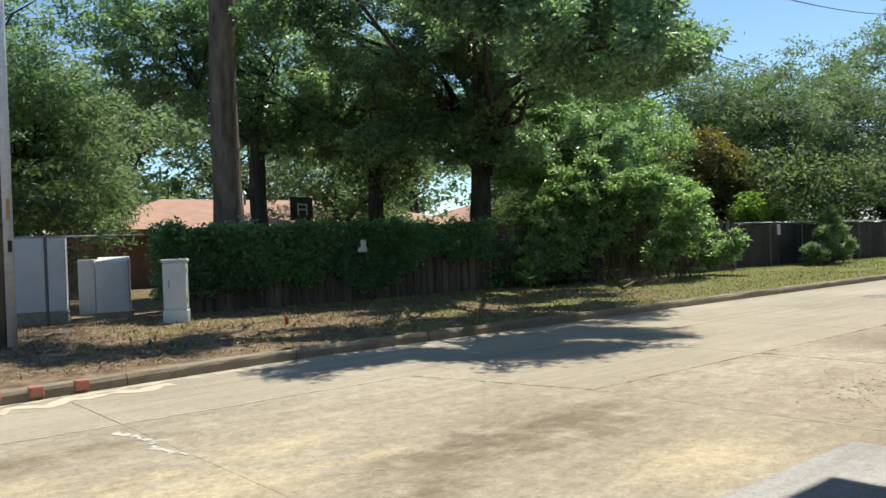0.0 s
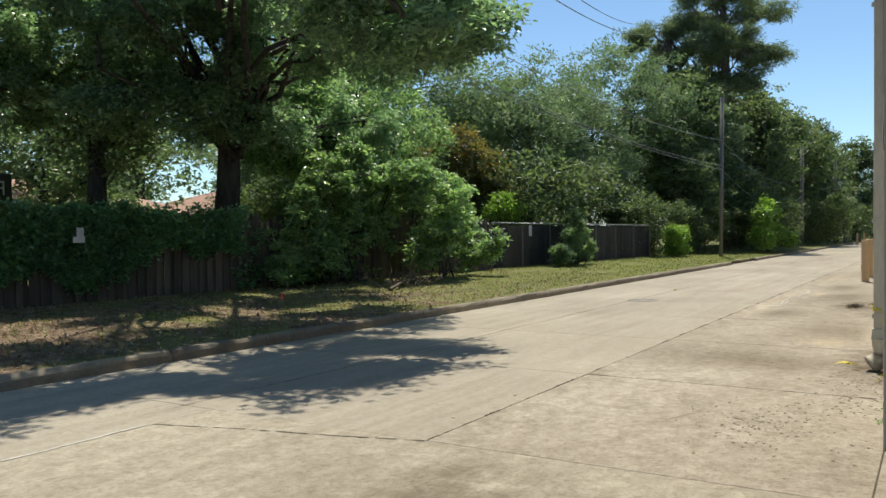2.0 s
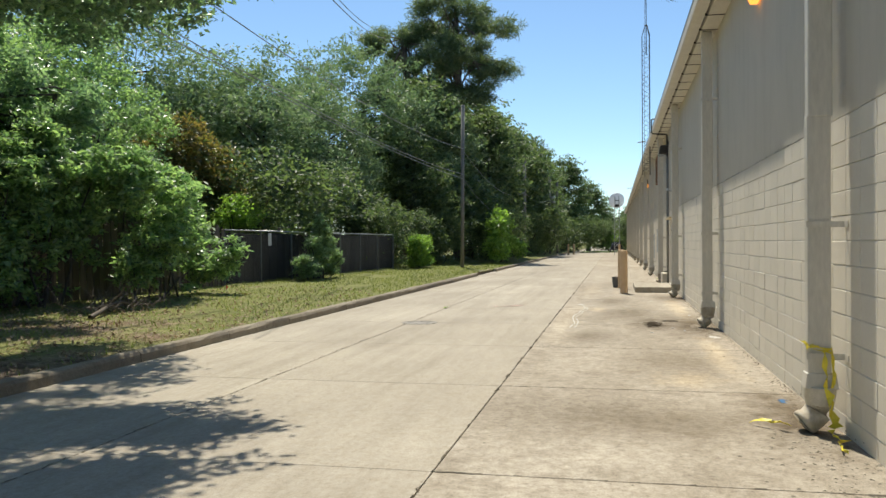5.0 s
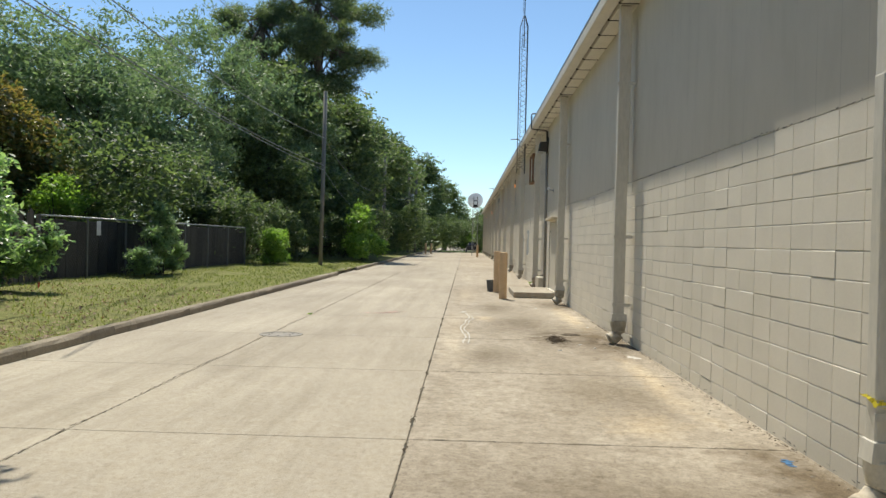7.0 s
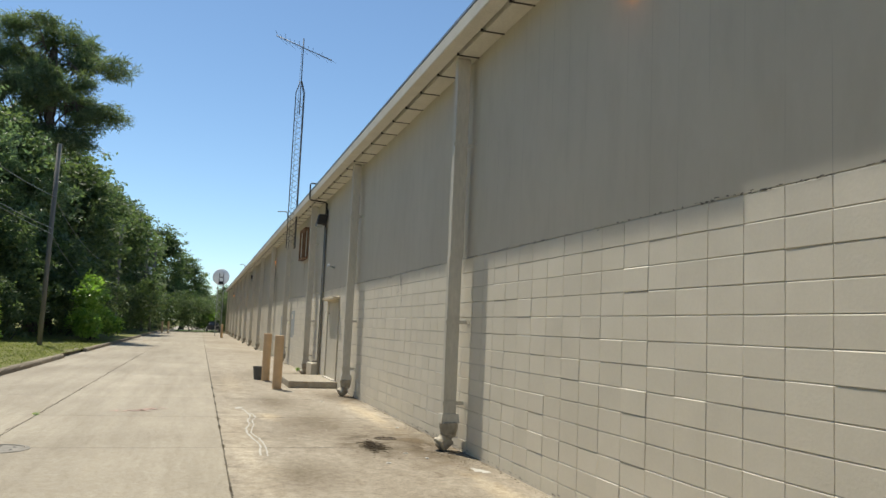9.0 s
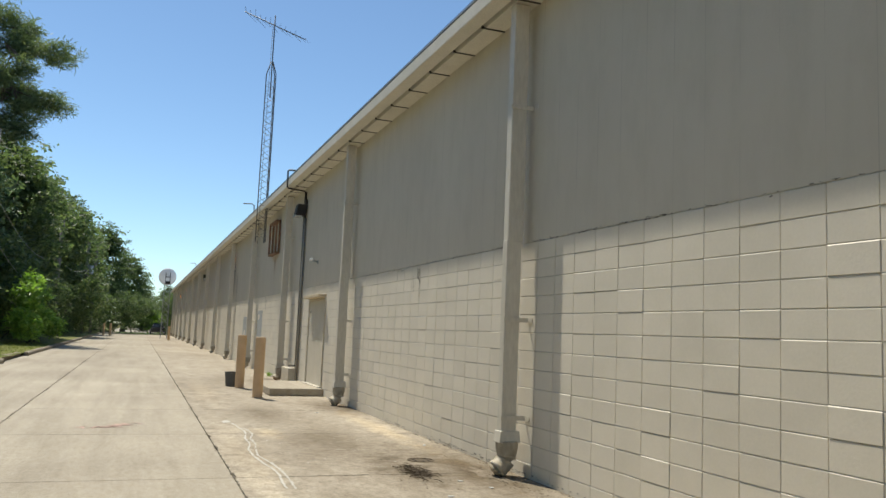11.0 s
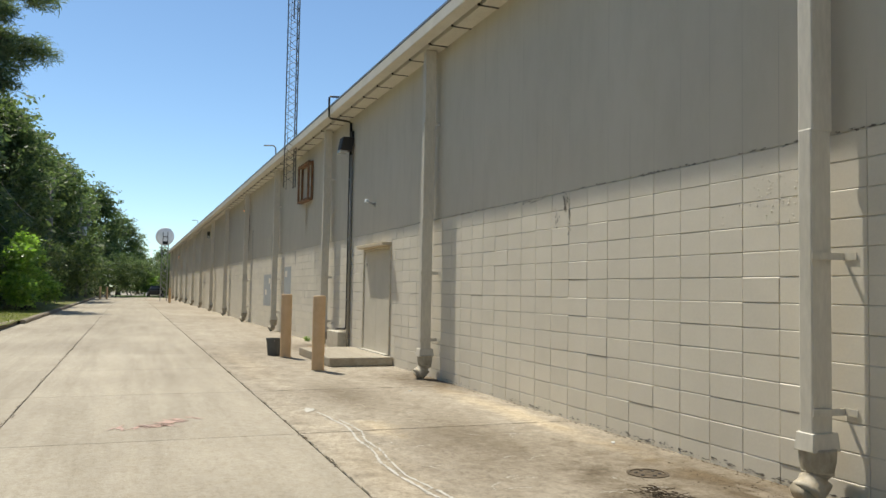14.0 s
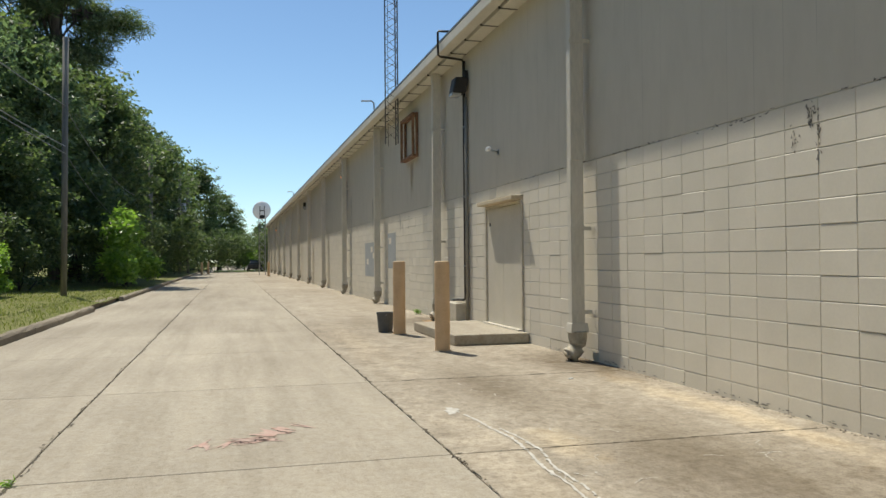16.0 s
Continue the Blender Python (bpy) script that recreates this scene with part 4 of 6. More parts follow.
def ribbon(name, pts, width, material, label, category, seed=1, z=0.004, ragged=0.35, jitter=0.25):
    """A painted line with ragged edges on the concrete."""
    rng = np.random.default_rng(seed)
    p = np.array(pts, float)
    t = np.linspace(0, len(p) - 1, 14 * (len(p) - 1) + 1)
    q = np.stack([np.interp(t, range(len(p)), p[:, 0]), np.interp(t, range(len(p)), p[:, 1])], 1)
    d = np.gradient(q, axis=0)
    d /= np.linalg.norm(d, axis=1)[:, None]
    s = np.stack([-d[:, 1], d[:, 0]], 1)
    q += s * (rng.normal(size=len(q)) * width * jitter)[:, None]
    w0 = width * 0.5 * (1 + ragged * rng.normal(size=len(q)))[:, None]
    w1 = width * 0.5 * (1 + ragged * rng.normal(size=len(q)))[:, None]
    v = np.concatenate([np.c_[q + s * w0, np.full(len(q), z)], np.c_[q - s * w1, np.full(len(q), z)]])
    n = len(q)
    f = [(i, n + i, n + i + 1, i + 1) for i in range(n - 1) if rng.random() > ragged * ragged * 0.35]
    ob = part(name, arrays_mesh(name, v, f), material, None)
    return tagged(ob, label, category, kind="stuff")


wavy = [(25.65, 5.33), (25.35, 5.29), (25.05, 5.28), (24.65, 5.24), (24.25, 5.27), (23.8, 5.33), (23.3, 5.33), (22.8, 5.41), (22.3, 5.42), (21.7, 5.38), (21.3, 5.33), (20.95, 5.32), (20.55, 5.36), (20.2, 5.37)]
ribbon("paint_line", wavy, 0.024, CHALK, "wavy white paint line on the concrete apron", "paint mark", 2, ragged=0.4, jitter=0.15)
ribbon("paint_line", [(x - 0.03, y - 0.075 - 0.02 * math.sin(5 * x)) for x, y in wavy[2:]], 0.02, CHALK, "wavy white paint line on the concrete apron", "paint mark", 3, ragged=0.45, jitter=0.15)
rs = random.Random(8)
for k in range(46):
    x, y, a, ln = rs.uniform(21.2, 27.6), rs.uniform(3.3, 5.4), rs.uniform(0, 3.14), rs.uniform(0.05, 0.14)
    ribbon("scratch", [(x, y), (x + ln * math.cos(a), y + ln * math.sin(a)), (x + 2 * ln * math.cos(a + 0.4), y + 2 * ln * math.sin(a + 0.4))], 0.007, CHALK, "thin pale scratch on the concrete apron", "scratch", 90 + k, ragged=0.8)
STAIN = grainy("soaked_dirt", (0.14, 0.11, 0.075), (0.28, 0.23, 0.165), 0.95, 7.0, 60.0, 0.4)


def blob(name, x, y, rx, ry, material, label, category, seed, z=0.003):
    """An irregular flat stain."""
    rng = np.random.default_rng(seed)
    n = 90
    a = np.linspace(0, 2 * math.pi, n, endpoint=False)
    r = 1 + 0.3 * np.sin(2 * a + rng.random() * 6) + 0.2 * np.sin(5 * a + rng.random() * 6) + 0.12 * np.sin(11 * a + rng.random() * 6) + 0.10 * rng.normal(size=n)
    v = np.concatenate([[[x, y, z]], np.stack([x + rx * r * np.cos(a), y + ry * r * np.sin(a), np.full(n, z)], 1)])
    f = [(0, i + 1, (i + 1) % n + 1) for i in range(n)]
    return tagged(part(name, arrays_mesh(name, v, f), material, None), label, category, kind="stuff")


for k in range(3):
    blob("dirt_stain", 20.72 + 8.1 * k, 2.98, 0.55, 0.12, STAIN, "dark damp dirt stain at the downspout foot", "stain", 72 + k, 0.0022)
blob("dirt_stain", 35.6, 3.1, 0.7, 0.16, grainy("rust_stain", (0.30, 0.17, 0.07), (0.42, 0.29, 0.16), 0.95, 5.0, 50.0), "rust brown stain on the concrete by the plinth", "stain", 78)
blob("paint_patch", 25.85, 5.38, 0.12, 0.07, CHALK, "white paint splash on the concrete apron", "paint mark", 81)
blob("paint_patch", 19.05, 2.92, 0.16, 0.07, CHALK, "white paint splash on the concrete by the wall", "paint mark", 82)
for k, (x, y) in enumerate(((19.95, 3.32), (20.35, 3.5), (19.6, 3.9), (27.3, 3.6), (23.0, 2.98))):
    paper = part("paper_scrap", box(-0.03, -0.018, 0.003, 0.03, 0.018, 0.009, 0.002), PAPER, None)
    paper.matrix_basis = pose(x, y, 0, 2, 3, 37 * k)
    tagged(paper, "small torn scrap of white paper on the concrete", "litter", "paper scraps")
ribbon("red_mark", [(25.1, 7.55), (25.0, 7.3), (25.25, 7.2), (25.05, 7.05), (25.4, 6.95), (25.6, 6.7)], 0.13, FADED_RED, "faded red sprayed mark on the road", "paint mark", 4, ragged=1.0)
ribbon("blue_mark", [(13.43, 2.92), (13.63, 2.88)], 0.06, BLUE_PAINT, "small blue sprayed mark near the wall", "paint mark", 5)
SAND = grainy("pale_sand", (0.52, 0.46, 0.33), (0.66, 0.60, 0.45), 0.95, 6.0, 60.0, 0.4)
ribbon("paint_line", [(2.55, 7.85), (2.7, 7.3), (2.62, 6.9), (2.72, 6.5)], 0.07, CHALK, "pale worn patch line across the near road", "paint mark", 6, ragged=0.6)
ribbon("crack_fill", [(2.76, 4.4), (2.75, 4.1), (2.74, 3.7), (2.78, 3.3)], 0.016, JOINT, "dark dirt packed in a slab joint", "crack", 7, ragged=0.9)
ribbon("sand_drift", [(-2.5, 9.35), (0.0, 9.75), (2.0, 9.95), (4.2, 10.2)], 0.22, SAND, "pale sand washed along the kerb", "sand", 8, ragged=0.5)
ribbon("sand_drift", [(-2.5, 9.75), (0.0, 10.1), (2.0, 10.28), (5.2, 10.55)], 0.12, SAND, "pale sand washed along the kerb", "sand", 9, ragged=0.6)
ribbon("crack_fill", [(8.6, 4.35), (9.0, 4.2), (9.3, 4.3), (9.5, 4.2)], 0.006, JOINT, "short dark crack in the apron", "crack", 10, ragged=0.5)


for k, (x0, x1, y, w) in enumerate(((6.8, 20.0, 5.8, 0.009), (20.0, 34.0, 5.8, 0.011), (34.0, 58.0, 5.8, 0.016))):
    n = int((x1 - x0) / 1.2) + 1
    ribbon("crack_fill", [(x0 + (x1 - x0) * i / n, y) for i in range(n + 1)], w, JOINT, "dark dirt and weeds packed in a slab joint", "crack", 20 + k, ragged=1.1, jitter=0.5)
for k, x0 in enumerate((10.46, 13.92, 17.38, 20.84, 24.3, 27.76)):
    ribbon("crack_fill", [(x0, 2.75), (x0, 3.8), (x0, 4.8), (x0, 5.8)], 0.014, JOINT, "dark dirt packed in a slab joint", "crack", 40 + k, ragged=1.0)
scatter("joint_dirt", STAIN, [(x, 5.8, 0.08 + 0.05 * (k % 3), 0.010, 18 + 9 * (k % 4)) for k, x in enumerate((8.1, 9.9, 13.6, 14.6, 15.5, 16.0, 17.2, 18.1, 19.7, 21.0, 22.9, 24.0, 25.1, 26.6, 28.2, 30.5, 32.1, 33.8))], 0.012, 31, "brown dirt and dead weeds stuck in the slab joint", "dirt", 0.6)
scatter("joint_dirt", DEBRIS, [(x, 2.705, 0.5, 0.012, 60) for x in (14.5, 17, 19.2, 21.6, 22.6, 23.5, 25.5, 28)], 0.009, 32, "dark dirt and moss along the foot of the wall", "dirt", 0.8)
rc = random.Random(18)
for k, (x0, x1) in enumerate(((6.8, 22.0), (22.0, 46.0))):
    n = int((x1 - x0) / 0.7)
    ribbon("crack_fill", [(x0 + (x1 - x0) * i / n, 8.6 + rc.uniform(-0.035, 0.035)) for i in range(n + 1)], 0.011, JOINT, "thin irregular crack along the middle of the road", "crack", 62 + k, ragged=0.9, jitter=0.8)
ribbon("crack_fill", [(6.98, 5.8), (6.75, 6.6), (6.55, 7.4), (6.3, 8.2)], 0.014, JOINT, "dark crack crossing the near road", "crack", 61, ragged=0.6)
ribbon("sealed_joint", [(-7, 8.2), (-3, 8.2), (1, 8.2), (4, 8.2), (6.25, 8.22)], 0.026, CHALK, "pale sealed joint in the near road", "crack", 60, ragged=0.5)


# ---- boundary and street things ----
def fence_y(x):
    return 17.55 - 0.04 * x


def pole(name, x, y, h, r, label, lean=0.0):
    e = thing(name, pose(x, y, verge_z(x, y) - 0.1), label, "utility pole")
    rod("post", [(0, 0, 0), (lean * 0.5, 0, h * 0.5), (lean, 0, h)], r, POLE_WOOD, e, "", 14)
    return e


near_pole = pole("utility_pole", 2.9, 14.35, 11.0, 0.16, "weathered wooden utility pole with a white conduit")
rod("conduit_cover", [(0.13, -0.2, 0.0), (0.13, -0.2, 5.0), (0.13, -0.2, 9.0)], 0.075, WHITE, near_pole, "white plastic cable cover", 12)
part("strap", lathe([(0.175, 2.02), (0.175, 2.06)], 16), DARK_METAL, near_pole)
part("tag", box(0.10, -0.285, 2.12, 0.15, -0.272, 2.45), TAG, near_pole, "ochre marker strip")
part("meter", box(0.10, -0.29, 1.62, 0.16, -0.27, 1.80, 0.004), DARK_METAL, near_pole)

far_pole = pole("utility_pole", 49.6, 12.95, 9.3, 0.105, "grey wooden utility pole carrying sagging cables", 0.5)
pole("utility_pole", 84, 13.2, 9.5, 0.15, "grey wooden utility pole carrying sagging cables", 0.4)
tp = pole("utility_pole", 103, 12.2, 9.5, 0.15, "grey wooden utility pole with a transformer can")
part("transformer", lathe([(0.22, 6.2), (0.25, 6.3), (0.25, 7.0), (0.2, 7.1)], 14), GALV, tp).location = (0.1, -0.4, 0)
pole("utility_pole", 107, 11.6, 9.0, 0.15, "grey wooden utility pole carrying sagging cables")


def cable(a, b, sag, r=0.014):
    t = np.linspace(0, 1, 18)[:, None]
    p = np.array(a) + (np.array(b) - np.array(a)) * t
    p[:, 2] -= sag * 4 * (t * (1 - t))[:, 0]
    ob = part("cable", tubes_mesh("cable", [(p, [r] * 18)], 5), OVERHEAD, None)
    tagged(ob, "thin black overhead cable sagging between the poles", "cable", "cables between poles")


cable((49.8, 12.9, 6.9), (2.9, 14.3, 9.6), 1.3, 0.015)
cable((49.7, 12.9, 5.45), (2.9, 14.3, 8.0), 0.9, 0.015)
cable((49.7, 12.9, 5.2), (2.9, 14.3, 7.4), 0.6, 0.015)
cable((49.8, 12.95, 6.9), (84.1, 13.2, 6.5), 1.2)
cable((49.7, 12.95, 5.3), (84.1, 13.2, 4.9), 1.5)
cable((84.1, 13.2, 6.5), (103, 12.2, 6.8), 0.7)
cable((62, 22, 17.5), (22, 12.6, 9.8), 0.5, 0.02)
cable((62, 21, 16.6), (22, 12.0, 8.6), 0.5, 0.02)


# ---- kerb ----
def kerb_profile(x0, x1, n, material, label, lift=0.0):
    """A run of kerb stone with a rounded nose."""
    prof = [(0.0, -0.1), (0.012, 0.10), (0.035, 0.14), (0.07, 0.155), (0.16, 0.155), (0.17, -0.1)]
    vs, fs = [], []
    rng = np.random.default_rng(int(x0 * 10) + 500)
    for i in range(n + 1):
        x = x0 + (x1 - x0) * i / n
        for dy, z in prof:
            vs.append((x, kerb_line(x) + dy + lift + 0.006 * rng.normal(), z + 0.005 * rng.normal()))
    k = len(prof)
    for i in range(n):
        for j in range(k - 1):
            fs.append((i * k + j, i * k + j + 1, (i + 1) * k + j + 1, (i + 1) * k + j))
    me = bpy.data.meshes.new("kerb")
    me.from_pydata(vs, [], fs + [tuple(range(k)), tuple(range(n * k, n * k + k))[::-1]])
    me.update()
    return me


kerb = thing("kerb", pose(0, 0, 0), "worn concrete kerb along the verge", "kerb", kind="structure")
x = -6.0
rk = random.Random(8)
while x < 120:
    ln = rk.choice((1.75, 2.6, 3.5, 3.5)) if x < 50 else 10.0
    if not (44.6 < x + ln and x < 47.2):
        part("kerb_stone", kerb_profile(x + 0.008, x + ln - 0.008, 8, KERB, ""), KERB, kerb)
    else:
        part("inlet_stone", box(x + 0.01, KERB_Y + 0.25, -0.05, x + ln - 0.01, KERB_Y + 0.55, 0.15, 0.02), KERB, kerb)
    x += ln
for x0 in (1.95, 2.42, 2.95):
    m = part("red_paint", box(x0, kerb_line(x0) - 0.006, 0.03, x0 + 0.17, kerb_line(x0) + 0.12, 0.161, 0.02, seg=2), RED_PAINT, kerb, "red painted kerb mark")


# ---- fences ----
def wood_fence(x0, x1):
    e = thing("wood_fence", pose(0, 0, 0), "dark weathered board fence half covered with vines", "fence")
    r = random.Random(3)
    meshes = []
    for k in range(5):
        h = 1.72 + 0.05 * k
        bm = box(-0.066, -0.011, 0.0, 0.066, 0.011, h, 0.003)
        for v in bm.verts:
            if v.co.z > h * 0.9:
                v.co.z += 0.02 * math.sin(v.co.x * 30 + k)
        me = bpy.data.meshes.new("board")
        bm.to_mesh(me)
        bm.free()
        meshes.append(me)
    x, i = x0, 0
    while x < x1:
        y = fence_y(x)
        ob = part("board", meshes[r.randrange(5)], FENCE_WOOD, e)
        ob.matrix_basis = pose(x, y + (0.0 if i % 2 else -0.03), verge_z(x, y) - 0.05 + r.uniform(-0.02, 0.02), r.uniform(-1, 1), r.uniform(-1.2, 1.2), -2.3)
        x += 0.118 + r.uniform(-0.006, 0.006)
        i += 1
    for z in (0.4, 1.4):
        part("rail", tubes_mesh("rail", [([(x0, fence_y(x0) + 0.05, z + 0.3), (x1, fence_y(x1) + 0.05, z + 0.3)], [0.04, 0.04])], 4, False), FENCE_WOOD, e)
    return e


wood_fence(6.9, 28.0)


def chain_link(x0, x1, h, cell, label):
    e = thing("chain_link_fence", pose(0, 0, 0), label, "fence")
    n = int((x1 - x0) / 2.6) + 1
    post = lathe([(0.032, 0.0), (0.032, h + 0.03), (0.02, h + 0.06)], 10)
    me = bpy.data.meshes.new("post")
    post.to_mesh(me)
    post.free()
    for i in range(n + 1):
        x = x0 + (x1 - x0) * i / n
        part("post", me, OLD_POST, e).location = (x, fence_y(x) - 0.05, verge_z(x, fence_y(x)) - 0.03)
    za, zb = verge_z(x0, fence_y(x0)), verge_z(x1, fence_y(x1))
    rod("top_rail", [(x0, fence_y(x0) - 0.05, za + h), (x1, fence_y(x1) - 0.05, zb + h)], 0.022, GALV, e, "", 8)
    runs = []
    m = int((x1 - x0 + h) / cell)
    for k in range(-int(h / cell), m):
        for sgn in (1, -1):
            a0 = x0 + k * cell
            pts = []
            for t in (0.0, 1.0):
                xx = a0 + (h * t if sgn > 0 else h * (1 - t))
                pts.append([xx, t * h])
            (xa, ta), (xb, tb) = pts
            if xa > xb:
                (xa, ta), (xb, tb) = (xb, tb), (xa, ta)
            la, lb = max(xa, x0), min(xb, x1)
            if lb <= la:
                continue
            f = lambda q: ta + (tb - ta) * (q - xa) / (xb - xa)
            runs.append(([(la, fence_y(la) - 0.05, za + f(la)), (lb, fence_y(lb) - 0.05, zb + f(lb))], [0.002, 0.002]))
    part("wire_mesh", tubes_mesh("wire_mesh", runs, 3, False), WIRE, e)
    return e


chain_link(-6.0, 6.9, 1.75, 0.075, "old galvanised chain-link fence in front of utility boxes")
chain_link(28.0, 45.0, 1.72, 0.13, "galvanised chain-link fence in front of dark boards")


def back_boards(x0, x1):
    e = thing("board_fence", pose(0, 0, 0), "dark board fence behind the chain-link", "fence")
    bm = box(-0.3, -0.012, 0.0, 0.3, 0.012, 1.7, 0.004)
    me = bpy.data.meshes.new("panel")
    bm.to_mesh(me)
    bm.free()
    r = random.Random(4)
    x = x0
    while x < x1:
        part("panel", me, DARK_SCREEN, e).matrix_basis = pose(x + 0.3, fence_y(x) + 0.25, verge_z(x, fence_y(x)) - 0.05 + r.uniform(-0.03, 0.03), 0, 0, -2.3)
        x += 0.615


back_boards(28.0, 45.5)

# ---- utility boxes ----


def pedestal(x, y):
    z = verge_z(x, y) - 0.02
    e = thing("utility_box", pose(x, y, z, 0, 0, -28), "pale grey-green metal utility pedestal on the verge", "utility box")
    part("base", box(-0.24, -0.24, 0.0, 0.24, 0.24, 0.26, 0.015), CABINET, e)
    part("cabinet", box(-0.225, -0.225, 0.265, 0.225, 0.225, 1.22, 0.02, seg=2), CABINET, e)
    part("cap", box(-0.25, -0.25, 1.222, 0.25, 0.25, 1.28, 0.015, seg=2), CABINET, e)
    d = part("door", box(-0.19, -0.236, 0.30, 0.19, -0.227, 1.19, 0.003), CABINET, e)
    part("handle", box(-0.12, -0.255, 0.72, -0.09, -0.238, 0.86, 0.004), GALV, d)
    for zz in (0.4, 1.0):
        part("hinge", box(0.226, -0.2, zz, 0.236, -0.17, zz + 0.1), GALV, e)


pedestal(6.4, 16.0)


def tall_board():
    x, y = 4.55, 18.1
    e = thing("utility_board", pose(x, y, verge_z(x, y), 0, 0, -20), "tall dirty white board cabinet behind the chain-link", "utility box")
    part("body", box(-0.75, -0.1, 0.25, 0.3, 0.25, 1.78, 0.01), WHITE_BOARD, e)
    part("plinth", box(-0.8, -0.15, -0.1, 0.36, 0.3, 0.25, 0.01), APRON, e)
    part("edge_trim", box(0.3, -0.11, 0.25, 0.34, 0.26, 1.80, 0.004), WHITE_BOARD, e)


tall_board()


def slope_cabinet():
    x, y = 6.05, 18.2
    e = thing("utility_box", pose(x, y, verge_z(x, y), 0, 0, -22), "white metal cabinet with a sloped lid behind the chain-link", "utility box")
    bm = box(-0.5, -0.25, 0.12, 0.16, 0.4, 1.32, 0.012)
    for v in bm.verts:
        if v.co.z > 1.2 and v.co.y < 0:
            v.co.z -= 0.08
    part("body", bm, WHITE_BOARD, e)
    part("plinth", box(-0.55, -0.3, -0.1, 0.2, 0.45, 0.12), APRON, e)
    part("door", box(-0.42, -0.27, 0.25, 0.1, -0.255, 0.78, 0.003), WHITE_BOARD, e)
    part("upper_door", box(-0.42, -0.27, 0.80, 0.1, -0.255, 1.15, 0.003), WHITE_BOARD, e)
    part("side_panel", box(-0.85, -0.2, 0.1, -0.52, 0.2, 1.28, 0.01), WHITE_BOARD, e)


slope_cabinet()


def marker_flag(x, y):
    e = thing("marker_flag", pose(x, y, verge_z(x, y)), "small orange marker flag stuck in the verge", "flag", "marker flags")
    rod("wire", [(0, 0, -0.03), (0.005, 0, 0.12), (0.0, 0, 0.26)], 0.003, GALV, e, "", 4)
    bm = bmesh.new()
    q = [bm.verts.new(c) for c in ((0, 0, 0.26), (0.04, 0.02, 0.25), (0.075, -0.01, 0.2), (0.06, 0.01, 0.1), (0.02, 0.015, 0.09), (0, 0, 0.1))]
    bm.faces.new(q)
    r = bmesh.ops.extrude_face_region(bm, geom=bm.faces[:])
    bmesh.ops.translate(bm, verts=[v for v in r["geom"] if isinstance(v, bmesh.types.BMVert)], vec=(0, 0.004, 0))
    part("flag", bm, ORANGE, e)


marker_flag(7.24, 13.1)
marker_flag(14.0, 13.8)
marker_flag(25.2, 14.9)


def fence_sign():
    y = fence_y(11.5) - 0.42
    e = thing("sign", pose(11.4, y, 1.55), "small torn pale notice fixed to the fence", "sign")
    bm = box(-0.14, -0.006, 0.0, 0.12, 0.006, 0.12, 0.003)
    part("board", bm, PAPER, e)
    bm = box(-0.06, -0.006, 0.12, 0.10, 0.006, 0.30, 0.003)
    part("torn_piece", bm, PAPER, e)


fence_sign()
e = thing("sign", pose(31.0, fence_y(31.0) - 0.1, 1.55), "small plain white notice on the chain-link fence", "sign")
part("board", box(-0.13, -0.005, 0, 0.13, 0.005, 0.42, 0.003), PAPER, e)


def backboard():
    e = thing("basketball_hoop", pose(14.2, 24.4, 0.08, 0, 0, 25), "dark-backed basketball board on a pole in the yard behind", "basketball hoop")
    rod("pole", [(0, 0.3, 0), (0, 0.3, 2.0), (0, 0.15, 3.0)], 0.06, DARK_METAL, e)
    part("board", box(-0.65, 0, 2.6, 0.65, 0.05, 3.4, 0.02), DARK_METAL, e)
    for a in (box(-0.28, -0.02, 2.78, -0.23, -0.002, 3.18), box(0.23, -0.02, 2.78, 0.28, -0.002, 3.18), box(-0.22, -0.02, 3.12, 0.22, -0.002, 3.17), box(-0.22, -0.02, 2.95, 0.22, -0.002, 3.0)):
        part("frame_bar", a, WHITE, e)


backboard()


# ---- houses ----
def house(x0, x1, y0, y1, eave, ridge, roof_mat, label, hip=True):
    e = thing("house", pose(0, 0, 0), label, "house")
    part("wall", box(x0 + 0.5, y0 + 0.5, 0, x1 - 0.5, y1 - 0.5, eave), HOUSE_WALL, e)
    bm = bmesh.new()
    ym, hp = (y0 + y1) / 2, (y1 - y0) / 2 if hip else 0.05
    c = [bm.verts.new(p) for p in ((x0, y0, eave), (x1, y0, eave), (x1, y1, eave), (x0, y1, eave), (x0 + hp, ym, ridge), (x1 - hp, ym, ridge))]
    for f in ((0, 1, 5, 4), (2, 3, 4, 5), (1, 2, 5), (3, 0, 4)):
        bm.faces.new([c[i] for i in f])
    bm.faces.new([c[i] for i in (3, 2, 1, 0)])
    r = part("roof", bm, roof_mat, e)
    part("fascia", box(x0, y0 - 0.03, eave - 0.18, x1, y0 - 0.002, eave + 0.02), HOUSE_WALL, e)
    part("vent", lathe([(0.06, 0), (0.06, 0.6), (0.13, 0.62), (0.02, 0.75)], 10), GALV, r).location = ((x0 + x1) / 2 - 1.5, ym - 1.0, ridge - 0.4)
    part("vent", lathe([(0.12, 0), (0.05, 0.3)], 10), WHITE, r).location = ((x0 + x1) / 2 - 0.9, ym - 1.0, ridge - 0.4)
    for k in range(3):
        xx = x0 + (x1 - x0) * (0.2 + 0.3 * k)
        w = part("window", box(xx - 0.6, y0 + 0.46, 0.9, xx + 0.6, y0 + 0.5, 2.1), CAR_GLASS, e)
        part("window_frame", box(xx - 0.66, y0 + 0.44, 0.84, xx + 0.66, y0 + 0.458, 0.9), WHITE, w)
    return e


